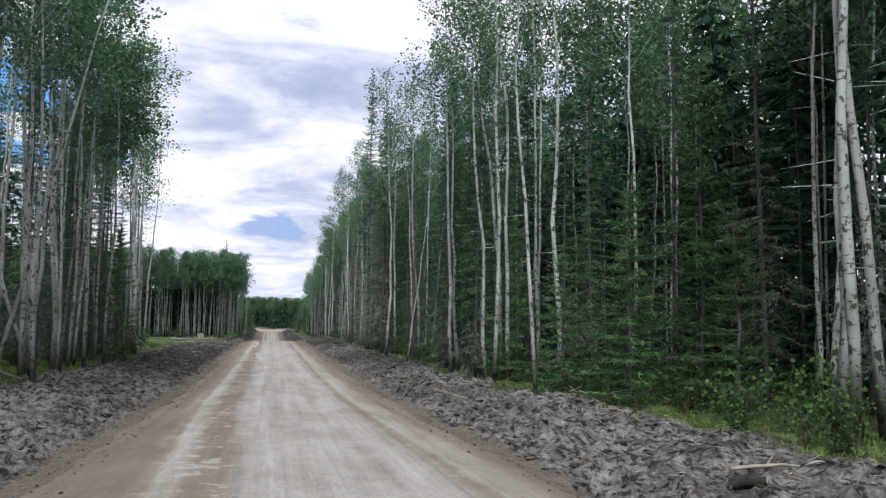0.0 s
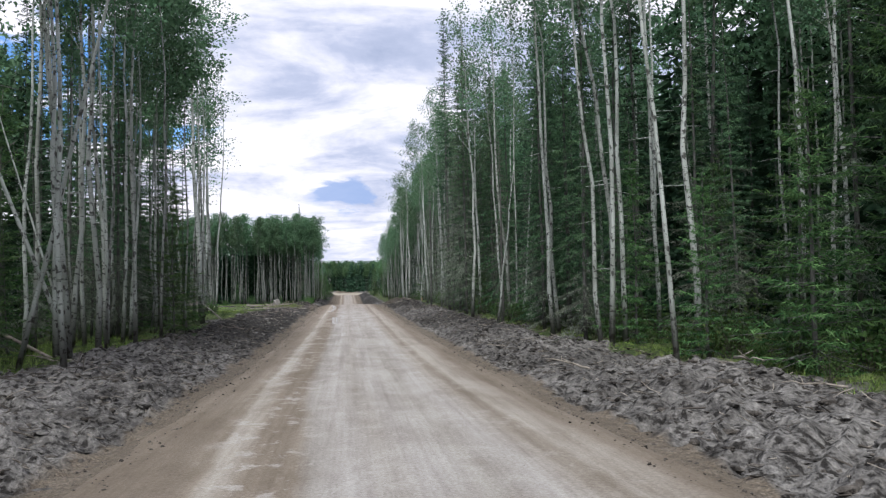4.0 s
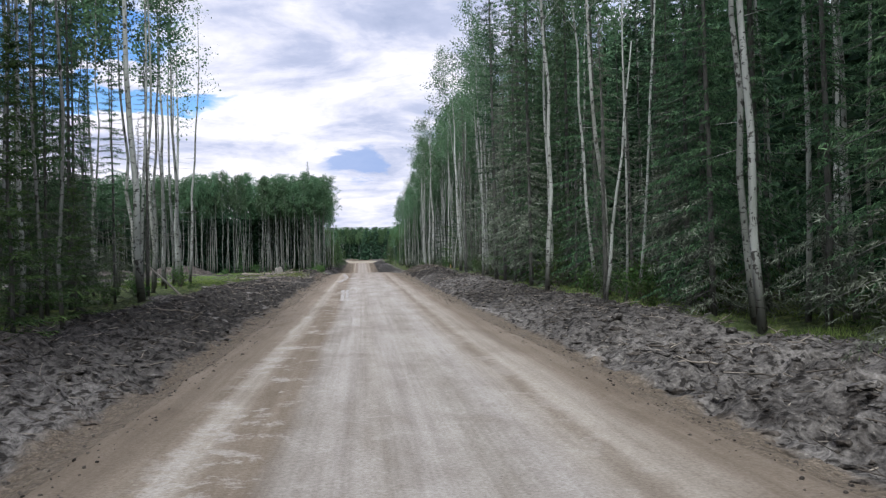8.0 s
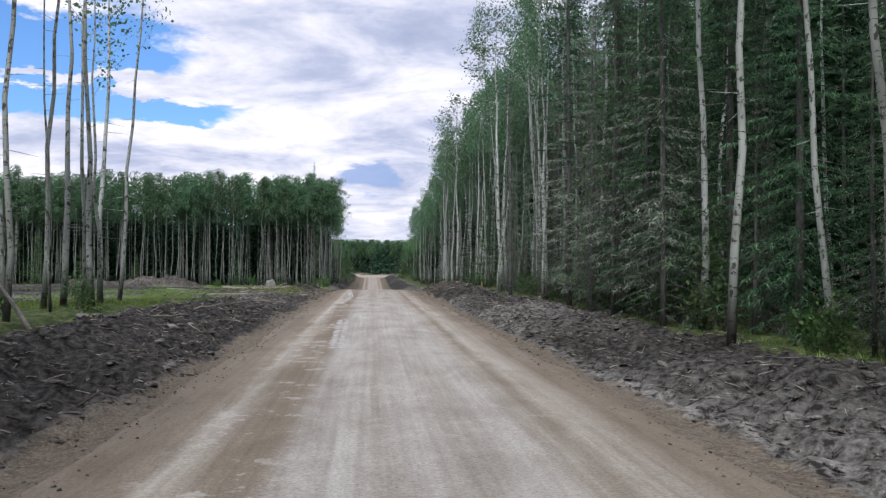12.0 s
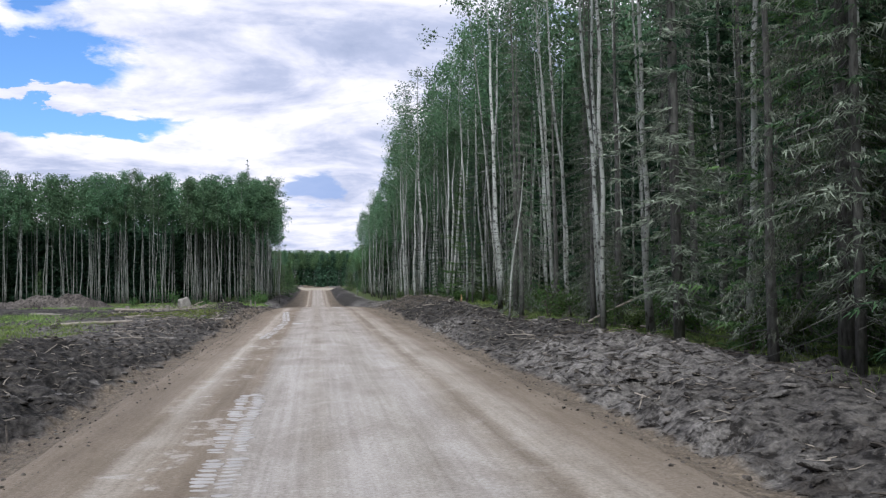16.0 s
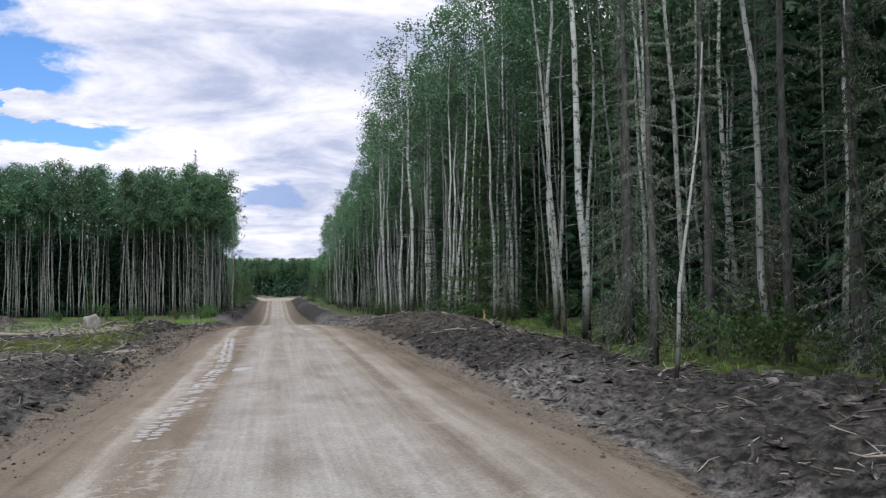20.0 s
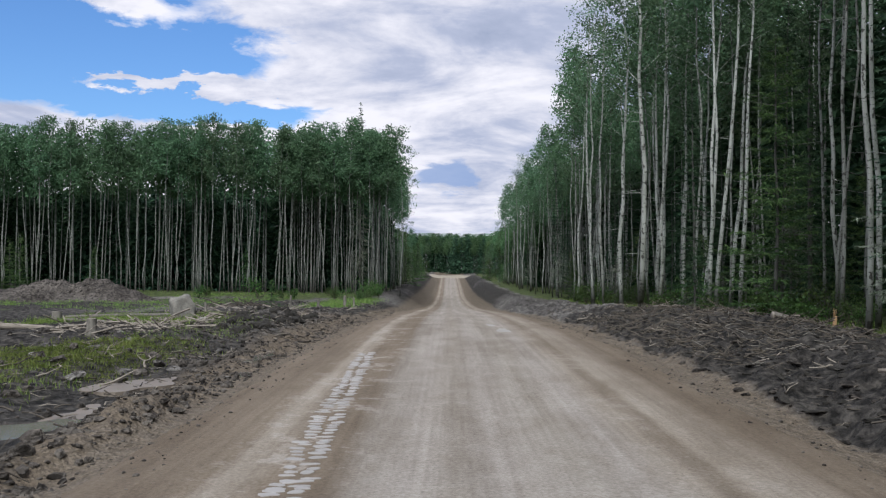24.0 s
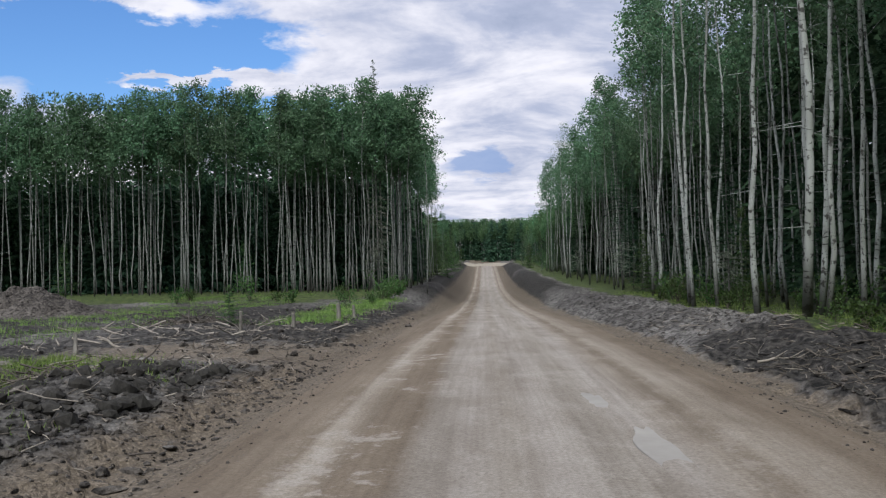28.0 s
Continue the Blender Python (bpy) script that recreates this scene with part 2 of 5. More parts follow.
def dirt_nodes(t, p, with_green):
    g = place(t)
    warp = node(t, "ShaderNodeTexNoise", {"Vector": g, "Scale": 2.0, "Detail": 3.0}).outputs[1]
    gw = node(t, "ShaderNodeVectorMath", {0: g, 1: node(t, "ShaderNodeVectorMath", {0: warp, "Scale": 0.16}, operation="SCALE").outputs[0]}, operation="ADD").outputs[0]
    chunk = node(t, "ShaderNodeTexVoronoi", {"Vector": stretched(t, gw, 1.0, 0.7, 1.0), "Scale": 5.5, "Randomness": 1.0})
    bits = node(t, "ShaderNodeTexVoronoi", {"Vector": gw, "Scale": 17.0, "Randomness": 1.0})
    furrow = node(t, "ShaderNodeMapping", {"Vector": gw, "Rotation": (0, 0, radians(28)), "Scale": (2.3, 1.25, 1.9)}).outputs[0]
    clod = noise_node(t, furrow, 1.0, 5.0, 0.55)
    wide = noise_node(t, stretched(t, g, 0.2, 0.075, 1), 1.0, 4.0, 0.6)
    grain = noise_node(t, g, 18.0, 6.0, 0.7)
    cell = node(t, "ShaderNodeSeparateColor", {0: bits.outputs["Color"]}).outputs[0]
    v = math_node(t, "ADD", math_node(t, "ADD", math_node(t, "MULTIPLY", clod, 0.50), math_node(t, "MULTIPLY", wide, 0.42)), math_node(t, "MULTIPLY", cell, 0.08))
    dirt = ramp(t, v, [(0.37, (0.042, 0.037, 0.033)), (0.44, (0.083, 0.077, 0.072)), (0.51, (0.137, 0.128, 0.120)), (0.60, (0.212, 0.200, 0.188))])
    dirt = mix(t, 1.0, dirt, ramp(t, grain, [(0.36, (0.68, 0.66, 0.65)), (0.5, (1, 1, 1)), (0.64, (1.28, 1.27, 1.26))]), "MULTIPLY")
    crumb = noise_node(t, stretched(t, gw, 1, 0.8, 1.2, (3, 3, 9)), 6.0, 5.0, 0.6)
    # crevice shade painted in: colour drops where the crumb bump is low
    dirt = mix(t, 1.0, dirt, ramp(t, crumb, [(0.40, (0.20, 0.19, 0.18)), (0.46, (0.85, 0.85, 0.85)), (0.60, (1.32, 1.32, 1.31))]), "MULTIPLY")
    crack = noise_node(t, node(t, "ShaderNodeMapping", {"Vector": gw, "Rotation": (0, 0, radians(36)), "Scale": (4.2, 0.7, 2.0), "Location": (7, 4, 1)}).outputs[0], 1.0, 4.0, 0.6)
    seam = node(t, "ShaderNodeMapRange", {0: math_node(t, "ABSOLUTE", math_node(t, "SUBTRACT", crack, 0.5)), 1: 0.022, 2: 0.006}).outputs[0]
    dirt = mix(t, math_node(t, "MULTIPLY", seam, math_node(t, "MULTIPLY", node(t, "ShaderNodeMapRange", {0: wide, 1: 0.40, 2: 0.55}).outputs[0], 0.15)), dirt, (0.035, 0.029, 0.024))
    chip = node(t, "ShaderNodeMapRange", {0: bits.outputs["Distance"], 1: 0.14, 2: 0.09}).outputs[0]
    pick = node(t, "ShaderNodeMapRange", {0: cell, 1: 0.74, 2: 0.78}).outputs[0]
    dirt = mix(t, math_node(t, "MULTIPLY", math_node(t, "MULTIPLY", chip, pick), 0.7), dirt, (0.42, 0.37, 0.30))
    if with_green:
        humus = node(t, "ShaderNodeAttribute", attribute_name="humus").outputs["Fac"]
        black = node(t, "ShaderNodeMapRange", {0: math_node(t, "ADD", humus, math_node(t, "MULTIPLY", clod, 0.7)), 1: 0.50, 2: 0.92}).outputs[0]
        # black topsoil, its crumb hollows also painted darker as shade
        dirt = mix(t, math_node(t, "MULTIPLY", black, 0.92), dirt, ramp(t, crumb, [(0.38, (0.007, 0.0065, 0.006)), (0.50, (0.025, 0.0225, 0.020)), (0.66, (0.078, 0.070, 0.062))]))
        gravel = node(t, "ShaderNodeAttribute", attribute_name="gravel").outputs["Fac"]
        pebble = node(t, "ShaderNodeSeparateColor", {0: node(t, "ShaderNodeTexVoronoi", {"Vector": g, "Scale": 34.0}).outputs["Color"]}).outputs[0]
        spill = node(t, "ShaderNodeMapRange", {0: math_node(t, "ADD", gravel, math_node(t, "MULTIPLY", math_node(t, "SUBTRACT", clod, 0.5), 0.9)), 1: 0.3, 2: 0.7}).outputs[0]
        dirt = mix(t, math_node(t, "MULTIPLY", spill, 0.85), dirt, mix(t, 0.6, (0.175, 0.140, 0.103), ramp(t, pebble, [(0.1, (0.08, 0.063, 0.046)), (0.6, (0.145, 0.115, 0.084)), (0.95, (0.26, 0.212, 0.162))])))
        moss = ramp(t, noise_node(t, g, 2.3, 8.0, 0.75), [(0.32, (0.018, 0.028, 0.010)), (0.5, (0.055, 0.078, 0.024)), (0.66, (0.16, 0.185, 0.058))])
        leaf = noise_node(t, stretched(t, g, 0.3, 0.22, 1, (5, 2, 0)), 1.0, 7.0, 0.68)
        cover_ = node(t, "ShaderNodeAttribute", attribute_name="green").outputs["Fac"]
        on = node(t, "ShaderNodeMapRange", {0: math_node(t, "ADD", cover_, leaf), 1: 0.98, 2: 1.10}).outputs[0]
        dirt = mix(t, on, dirt, moss)
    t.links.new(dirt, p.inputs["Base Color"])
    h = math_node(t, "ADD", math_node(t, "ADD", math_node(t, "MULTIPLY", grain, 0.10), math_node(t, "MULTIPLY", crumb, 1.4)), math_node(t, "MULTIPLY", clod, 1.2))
    h = math_node(t, "ADD", h, math_node(t, "ADD", math_node(t, "MULTIPLY", chunk.outputs["Distance"], -0.5), math_node(t, "MULTIPLY", bits.outputs["Distance"], -0.14)))
    bump(t, p, h, 1.0, 0.11)


def dirt_material():
    m, t, p = material("turned_earth", 0.95)
    dirt_nodes(t, p, True)
    return m


def clod_material():
    m, t, p = material("earth_clod", 0.95)
    dirt_nodes(t, p, False)
    link = p.inputs["Base Color"].links[0].from_socket
    t.links.new(mix(t, 1.0, link, (0.62, 0.585, 0.55), "MULTIPLY"), p.inputs["Base Color"])
    return m


def bark_aspen(name, light):
    m, t, p = material(name, 0.8)
    g = own(t)
    band = noise_node(t, stretched(t, g, 3.5, 3.5, 13.0), 1.0, 5.0, 0.65, 0.3)
    knot = noise_node(t, stretched(t, g, 7.0, 7.0, 4.6, (3, 1, 7)), 1.0, 3.0, 0.6, 0.2)
    tone = noise_node(t, stretched(t, g, 1.5, 1.5, 0.5), 1.0, 3.0)
    pale = ramp(t, tone, [(0.35, tuple(light * c for c in (0.235, 0.255, 0.225))), (0.6, tuple(light * c for c in (0.48, 0.505, 0.475)))])
    pale = mix(t, math_node(t, "MULTIPLY", rnd(t), 0.55), pale, (0.20, 0.205, 0.18))
    z = node(t, "ShaderNodeSeparateXYZ", {0: g}).outputs[2]
    foot = node(t, "ShaderNodeMapRange", {0: math_node(t, "ADD", z, math_node(t, "MULTIPLY", tone, -2.0)), 1: -0.5, 2: 0.9, 3: 1.0, 4: 0.0}).outputs[0]
    dark = node(t, "ShaderNodeMapRange", {0: math_node(t, "MAXIMUM", math_node(t, "MULTIPLY", band, 0.96), knot), 1: 0.565, 2: 0.61}).outputs[0]
    c = mix(t, math_node(t, "MULTIPLY", dark, 0.88), pale, (0.03, 0.027, 0.024))
    c = mix(t, math_node(t, "MULTIPLY", foot, 0.75), c, (0.045, 0.04, 0.035))
    t.links.new(c, p.inputs["Base Color"])
    bump(t, p, band, 0.4, 0.02)
    return m


def bark_spruce(name, dark, light):
    m, t, p = material(name, 0.95)
    g = own(t)
    n = noise_node(t, stretched(t, g, 12, 12, 3.0), 1.0, 5.0, 0.7)
    t.links.new(ramp(t, n, [(0.32, dark), (0.68, light)]), p.inputs["Base Color"])
    bump(t, p, n, 0.7, 0.03)
    return m


def leaf_material(name, dark, light, sheen=0.35, thin=0.35, clump=1.9):
    m, t, p = material(name, 0.6)
    p.inputs["Specular IOR Level"].default_value = sheen
    isl = node(t, "ShaderNodeNewGeometry").outputs["Random Per Island"]
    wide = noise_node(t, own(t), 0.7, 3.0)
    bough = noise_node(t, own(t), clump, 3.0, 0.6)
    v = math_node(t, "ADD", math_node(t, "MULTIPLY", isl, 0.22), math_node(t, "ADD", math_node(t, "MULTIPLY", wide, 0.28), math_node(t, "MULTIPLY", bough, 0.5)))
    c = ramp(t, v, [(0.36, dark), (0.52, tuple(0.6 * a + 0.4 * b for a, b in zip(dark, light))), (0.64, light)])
    hue = node(t, "ShaderNodeHueSaturation", {"Hue": math_node(t, "MULTIPLY_ADD", rnd(t), 0.05, 0.478), "Saturation": 1.0,
                                             "Value": math_node(t, "MULTIPLY_ADD", rnd(t), 0.6, 0.7), "Color": c}).outputs[0]
    t.links.new(hue, p.inputs["Base Color"])
    tr = node(t, "ShaderNodeBsdfTranslucent", {"Color": hue})
    both_ = node(t, "ShaderNodeMixShader", {0: thin, 1: p.outputs[0], 2: tr.outputs[0]})
    t.links.new(both_.outputs[0], t.nodes["Material Output"].inputs["Surface"])
    return m


def plain_wood(name, dark, light):
    m, t, p = material(name, 0.85)
    n = noise_node(t, stretched(t, own(t), 3, 3, 14), 1.0, 5.0, 0.65)
    t.links.new(mix(t, math_node(t, "MULTIPLY", rnd(t), 0.3), ramp(t, n, [(0.3, dark), (0.7, light)]), (0.2, 0.17, 0.13)), p.inputs["Base Color"])
    bump(t, p, n, 0.5, 0.02)
    return m


def stone_material():
    m, t, p = material("grey_stone", 0.8)
    n = noise_node(t, own(t), 3.0, 7.0, 0.65)
    f = noise_node(t, own(t), 22.0, 4.0, 0.7)
    c = mix(t, 0.3, ramp(t, n, [(0.3, (0.10, 0.092, 0.080)), (0.65, (0.26, 0.238, 0.205))]), ramp(t, f, [(0.35, (0.12, 0.12, 0.11)), (0.65, (0.5, 0.49, 0.46))]))
    t.links.new(c, p.inputs["Base Color"])
    bump(t, p, n, 0.6, 0.08)
    return m


def wet_material(name, colour, rough):
    m, t, p = material(name, rough)
    n = noise_node(t, place(t), 1.8, 4.0)
    t.links.new(ramp(t, n, [(0.3, tuple(c * 0.75 for c in colour)), (0.7, colour)]), p.inputs["Base Color"])
    p.inputs["Specular IOR Level"].default_value = 0.5
    return m


ROAD, DIRT, CLOD, ASPEN_BARK = road_material(), dirt_material(), clod_material(), bark_aspen("aspen_bark", 1.0)
# same bark, dimmed: shade under the crowns painted into trunks of the stand
SHADED_BARK = bark_aspen("dull_aspen_bark", 0.6)
SPRUCE_BARK = bark_spruce("spruce_bark", (0.04, 0.039, 0.036), (0.15, 0.15, 0.138))
CHAR_BARK = bark_spruce("charred_bark", (0.012, 0.011, 0.01), (0.05, 0.046, 0.04))
GREY_BARK = bark_spruce("dead_grey_bark", (0.09, 0.082, 0.07), (0.27, 0.25, 0.22))
ASPEN_LEAF = leaf_material("aspen_leaf", (0.055, 0.112, 0.056), (0.155, 0.265, 0.135))
# aspen leaf painted lighter, distance haze put into the colour of the far blocks
HAZED_LEAF = leaf_material("young_aspen_leaf", (0.065, 0.14, 0.062), (0.165, 0.30, 0.135), 0.2, 0.4)
# kept dark: shade inside the woods is part of this needle colour
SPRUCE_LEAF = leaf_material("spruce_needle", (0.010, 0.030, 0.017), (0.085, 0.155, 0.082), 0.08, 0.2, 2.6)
FIR_LEAF = leaf_material("young_spruce_needle", (0.026, 0.060, 0.022), (0.150, 0.235, 0.085), 0.08, 0.22, 3.0)
LICHEN_LEAF = leaf_material("lichen_twig", (0.060, 0.074, 0.052), (0.325, 0.360, 0.280), 0.05, 0.25, 2.8)
# needles of edge spruces, lightened to carry the stronger light there as colour
LIT_EDGE_LEAF = leaf_material("grey_spruce_needle", (0.014, 0.038, 0.020), (0.165, 0.275, 0.135), 0.08, 0.22, 2.6)
GRASS_LEAF = leaf_material("grass_blade", (0.09, 0.14, 0.03), (0.27, 0.34, 0.09), 0.2, 0.35)
SHRUB_LEAF = leaf_material("shrub_leaf", (0.035, 0.07, 0.018), (0.10, 0.165, 0.045), 0.25, 0.3)
PALE_WOOD = plain_wood("bleached_wood", (0.14, 0.12, 0.10), (0.42, 0.375, 0.32))
ROOT_WOOD = plain_wood("dark_root", (0.03, 0.026, 0.022), (0.12, 0.103, 0.087))
CUT_WOOD = plain_wood("fresh_cut_wood", (0.30, 0.17, 0.08), (0.50, 0.33, 0.17))
STONE = stone_material()
WET_CLAY = wet_material("wet_clay", (0.38, 0.358, 0.345), 0.45)
PALE_CLAY = wet_material("pale_clay", (0.34, 0.315, 0.285), 0.6)
BROWN_CLAY = wet_material("brown_clay", (0.20, 0.165, 0.132), 0.5)
SAND = wet_material("pale_sand", (0.32, 0.28, 0.225), 0.9)
MUD_WATER = wet_material("muddy_water", (0.20, 0.18, 0.155), 0.06)

# ---- ground shape ----
PROFILE = [(-400, 0.2), (5, 0.15), (15, 0.06), (25, -0.1), (45, -0.35), (72, -0.33), (85, -0.23), (100, -0.1), (118, -0.03), (131, 0.13),
           (142, 0.13), (150, 0.02), (160, -0.25), (180, -0.9), (200, -1.6), (237, -2.45), (275, -2.8), (300, -2.5), (340, -1.25), (370, -0.35), (393, 0.3), (430, 0.6), (900, 1.0)]
SIDE_PROFILE = PROFILE[:10] + [(142, 0.13), (165, -0.35), (200, -0.9), (240, -1.0), (300, -0.4), (390, 0.85), (430, 0.9), (900, 1.0)]
PY, PZ = np.array([p[0] for p in PROFILE], float), np.array([p[1] for p in PROFILE], float)
SY, SZ = np.array([p[0] for p in SIDE_PROFILE], float), np.array([p[1] for p in SIDE_PROFILE], float)


def road_z(y):
    y = np.asarray(y, float)
    return (np.interp(y - 6, PY, PZ) + np.interp(y, PY, PZ) + np.interp(y + 6, PY, PZ)) / 3


def side_z(y):
    """Height of the land beside the dip that the road is cut through."""
    y = np.asarray(y, float)
    return (np.interp(y - 6, SY, SZ) + np.interp(y, SY, SZ) + np.interp(y + 6, SY, SZ)) / 3


def smooth(a, b, v):
    t = np.clip((v - a) / (b - a), 0, 1)
    return t * t * (3 - 2 * t)


def narrow(y):
    """How much the road's edges draw in at its far end."""
    return 0.75 * smooth(185, 240, y) * (1 - smooth(372, 392, y))


class Waves:
    """Cheap rolling roughness: a sum of many random plane waves."""

    def __init__(self, seed, count, low, high):
        r = np.random.RandomState(seed)
        k = low * (high / low) ** r.rand(count)
        a = r.rand(count) * 2 * np.pi
        self.kx, self.ky, self.ph, self.am = k * np.cos(a), k * np.sin(a), r.rand(count) * 6.28, (low / k) ** 0.8

    def __call__(self, x, y):
        out = np.zeros(np.broadcast(x, y).shape)
        for kx, ky, ph, am in zip(self.kx, self.ky, self.ph, self.am):
            out = out + am * np.sin(kx * x + ky * y + ph)
        return out / np.sqrt((self.am ** 2).sum() / 2)


LUMPS, CLODS, ROLL, BLADE, SLOTS = Waves(3, 26, 0.9, 4.5), Waves(5, 34, 4.0, 15.0), Waves(8, 12, 0.07, 0.3), Waves(13, 16, 1.5, 6.0), Waves(17, 24, 3.0, 8.0)
FURROWS = Waves(23, 22, 4.0, 13.0)


def turn_off(x, y):
    """Brown trampled track that leaves the road into the clearing."""
    left = -x - 3.0
    return np.exp(-((y - 153.5 - 0.25 * left) / (3.4 + 0.5 * np.exp(-left))) ** 4) * smooth(-0.2, 0.4, left) * (1 - smooth(5.0, 11.0, left))


def ground_z(x, y):
    x, y = np.asarray(x, float), np.asarray(y, float)
    clearing = smooth(98, 112, y) * (1 - smooth(196, 212, y)) * smooth(2.0, 4.0, -x)
    # road bed is cut out so that the road's own mesh lies over it
    left, right = -x - 3.0 + narrow(y), x - 4.1 + narrow(y)
    out = np.maximum(left, right)
    cut = np.maximum(smooth(0.3, 3.2, out), smooth(398, 412, y))
    base = road_z(y) * (1 - cut) + side_z(y) * cut
    bed = -0.25 * (1 - smooth(-0.5, 0.05, out))
    ditch = -0.14 * np.exp(-((out - 0.45) / 0.6) ** 2)
    bank_r = 0.27 * np.exp(-((right - 2.7) / 1.6) ** 2) * (0.75 + 0.35 * np.sin(y * 0.21) + 0.2 * np.sin(y * 0.53 + 1))
    bank_r = bank_r + 0.50 * np.exp(-((right - 2.9) / 1.25) ** 2 - ((y - 139) / 7) ** 4) + 0.25 * np.exp(-((right - 2.4) / 0.9) ** 2 - ((y - 120) / 9) ** 4)
    bank_l = 0.42 * smooth(0.6, 4.2, left) + 0.18 * np.exp(-((left - 3.6) / 1.1) ** 2)
    bank_fade = 1 - smooth(384, 389, y)
    bank = bank_fade * np.where(x > 0.5, bank_r + 0.28 * smooth(1.2, 4.5, right), bank_l * (1 - 0.75 * clearing))
    rough = smooth(0.05, 1.0, out) * (1 - 0.75 * smooth(5.5, 8.0, out) * (1 - clearing))
    calm = 1 - 0.85 * np.exp(-((x + 5.0) / 1.2) ** 2 - ((y - 128.5) / 6.0) ** 4)
    calm = calm * (1 - 0.65 * turn_off(x, y))
    far_calm = 1 - smooth(190, 230, y)
    rough = rough * far_calm
    # drag marks of the blade run down the banks, aslant to the road
    drag = FURROWS((y - 1.3 * out) / 1.64, 0.14 * (out + 1.3 * y) / 1.64)
    lumps = (0.058 * LUMPS(x, y * 0.7) + 0.075 * (0.55 - np.abs(BLADE(x * 0.8 + y * 0.45, y * 0.6 - x * 0.5))) + 0.06 * (0.6 - np.abs(CLODS(x, y))) + (0.015 + 0.06 * (1 - smooth(50, 66, y))) * (0.5 - np.abs(drag)) + 0.03 * CLODS(y + 40, x * 1.4)) * rough * calm * (1 - 0.3 * clearing)
    slots = -0.08 * smooth(0.75, 1.5, SLOTS(x * 1.5 + y * 0.35, y * 0.55 - x * 0.35)) * rough * calm
    hollow = -0.20 * np.exp(-((x + 5.0) / 1.1) ** 2 - ((y - 127.0) / 4.0) ** 2)
    mound = 0.42 * np.exp(-((x + 5.9) / 1.0) ** 2 - ((y - 144.5) / 4) ** 2)
    ridge = (0.20 + 0.10 * LUMPS(x * 1.6, y * 1.2)) * np.exp(-((x + 3.72) / 0.36) ** 2 - ((y - 124.0) / 5.5) ** 4)
    roll = 0.12 * ROLL(x, y) * smooth(5, 14, out) + 0.9 * smooth(30, 160, out)
    beyond = smooth(392, 430, y) * 1.2
    return base + bed + ditch * far_calm + bank + lumps + roll + beyond + hollow + mound + ridge + slots


def green_cover(x, y):
    out = np.maximum(-x - 3.0, x - 4.1)
    wood = smooth(3.6, 5.4, out + 0.35 * LUMPS(x * 0.5, y * 0.5))
    clearing = smooth(100, 112, y) * (1 - smooth(192, 208, y)) * smooth(2.0, 4.0, -x)
    spots = 0.46 * np.clip(ROLL(x * 3.0, y * 3.0) * 0.5 + 0.45, 0, 1) * smooth(3, 7, out)
    return wood * (1 - clearing) * 0.75 + spots * clearing * (1 - turn_off(x, y))


def humus_cover(x, y):
    """Where black topsoil, rather than grey clay, lies in the banks."""
    out = np.maximum(-x - 3.0, x - 4.1)
    left = np.where(x < 0, 1.0, 0.0)
    band = left * smooth(48, 60, y) * (1 - smooth(108, 118, y)) * smooth(0.4, 1.1, out) * (1 - smooth(4.2, 5.4, out)) * 0.58
    windrow = (1 - left) * smooth(114, 124, y) * (1 - smooth(150, 160, y)) * smooth(0.5, 1.3, out) * (1 - smooth(4.2, 5.2, out)) * 1.1
    right = (1 - left) * smooth(52, 66, y) * (1 - smooth(122, 132, y)) * smooth(0.5, 1.3, out) * (1 - smooth(4.2, 5.4, out)) * (0.45 - 0.28 * np.exp(-((y - 90) / 8.5) ** 2))
    open_ = left * smooth(112, 120, y) * (1 - smooth(192, 206, y)) * smooth(0.3, 1.0, out) * (1 - smooth(30.0, 60.0, out)) * 0.6
    dip = smooth(196, 225, y) * (1 - smooth(384, 392, y)) * smooth(-0.9, -0.2, out) * (1 - smooth(3.0, 5.0, out)) * 0.7
    return np.clip(band + windrow + right + open_ * (1 - turn_off(x, y)) + dip + 0.16 * LUMPS(x * 0.35, y * 0.2) * smooth(0.5, 1.5, out), 0, 1)


def gravel_cover(x, y):
    """Brown gravel spilled from the road over its shoulders."""
    out = np.maximum(-x - 3.0, x - 4.1)
    wide = np.where(x < 0, 0.75 + 0.7 * smooth(116, 130, y), 0.6 + 0.15 * smooth(100, 125, y))
    return np.maximum(1 - smooth(wide * 0.4, wide * 1.6, out), 0.72 * turn_off(x, y))


def sheet(name, xs, ys, zf, mat, attrs=()):
    gx, gy = np.meshgrid(xs, ys)
    v = np.stack([gx, gy, zf(gx, gy)], -1).reshape(-1, 3)
    nx, ny = len(xs), len(ys)
    i = (np.arange(ny - 1)[:, None] * nx + np.arange(nx - 1)[None]).ravel()
    f = np.stack([i, i + 1, i + nx + 1, i + nx], 1)
    me = bpy.data.meshes.new(name)
    me.vertices.add(len(v))
    me.vertices.foreach_set("co", v.astype(np.float32).ravel())
    me.loops.add(f.size)
    me.loops.foreach_set("vertex_index", f.astype(np.int32).ravel())
    me.polygons.add(len(f))
    me.polygons.foreach_set("loop_start", (np.arange(len(f)) * 4).astype(np.int32))
    me.polygons.foreach_set("use_smooth", np.ones(len(f), bool))
    for key, rule in attrs:
        a = me.attributes.new(key, "FLOAT", "POINT")
        a.data.foreach_set("value", rule(v[:, 0], v[:, 1]).astype(np.float32))
    me.update(calc_edges=True)
    me.materials.append(mat)
    return new(name, me)


def steps(*spans):
    out = []
    for a, b, d in spans:
        out += list(np.arange(a, b, d))
    return np.array(out + [spans[-1][1]], float)


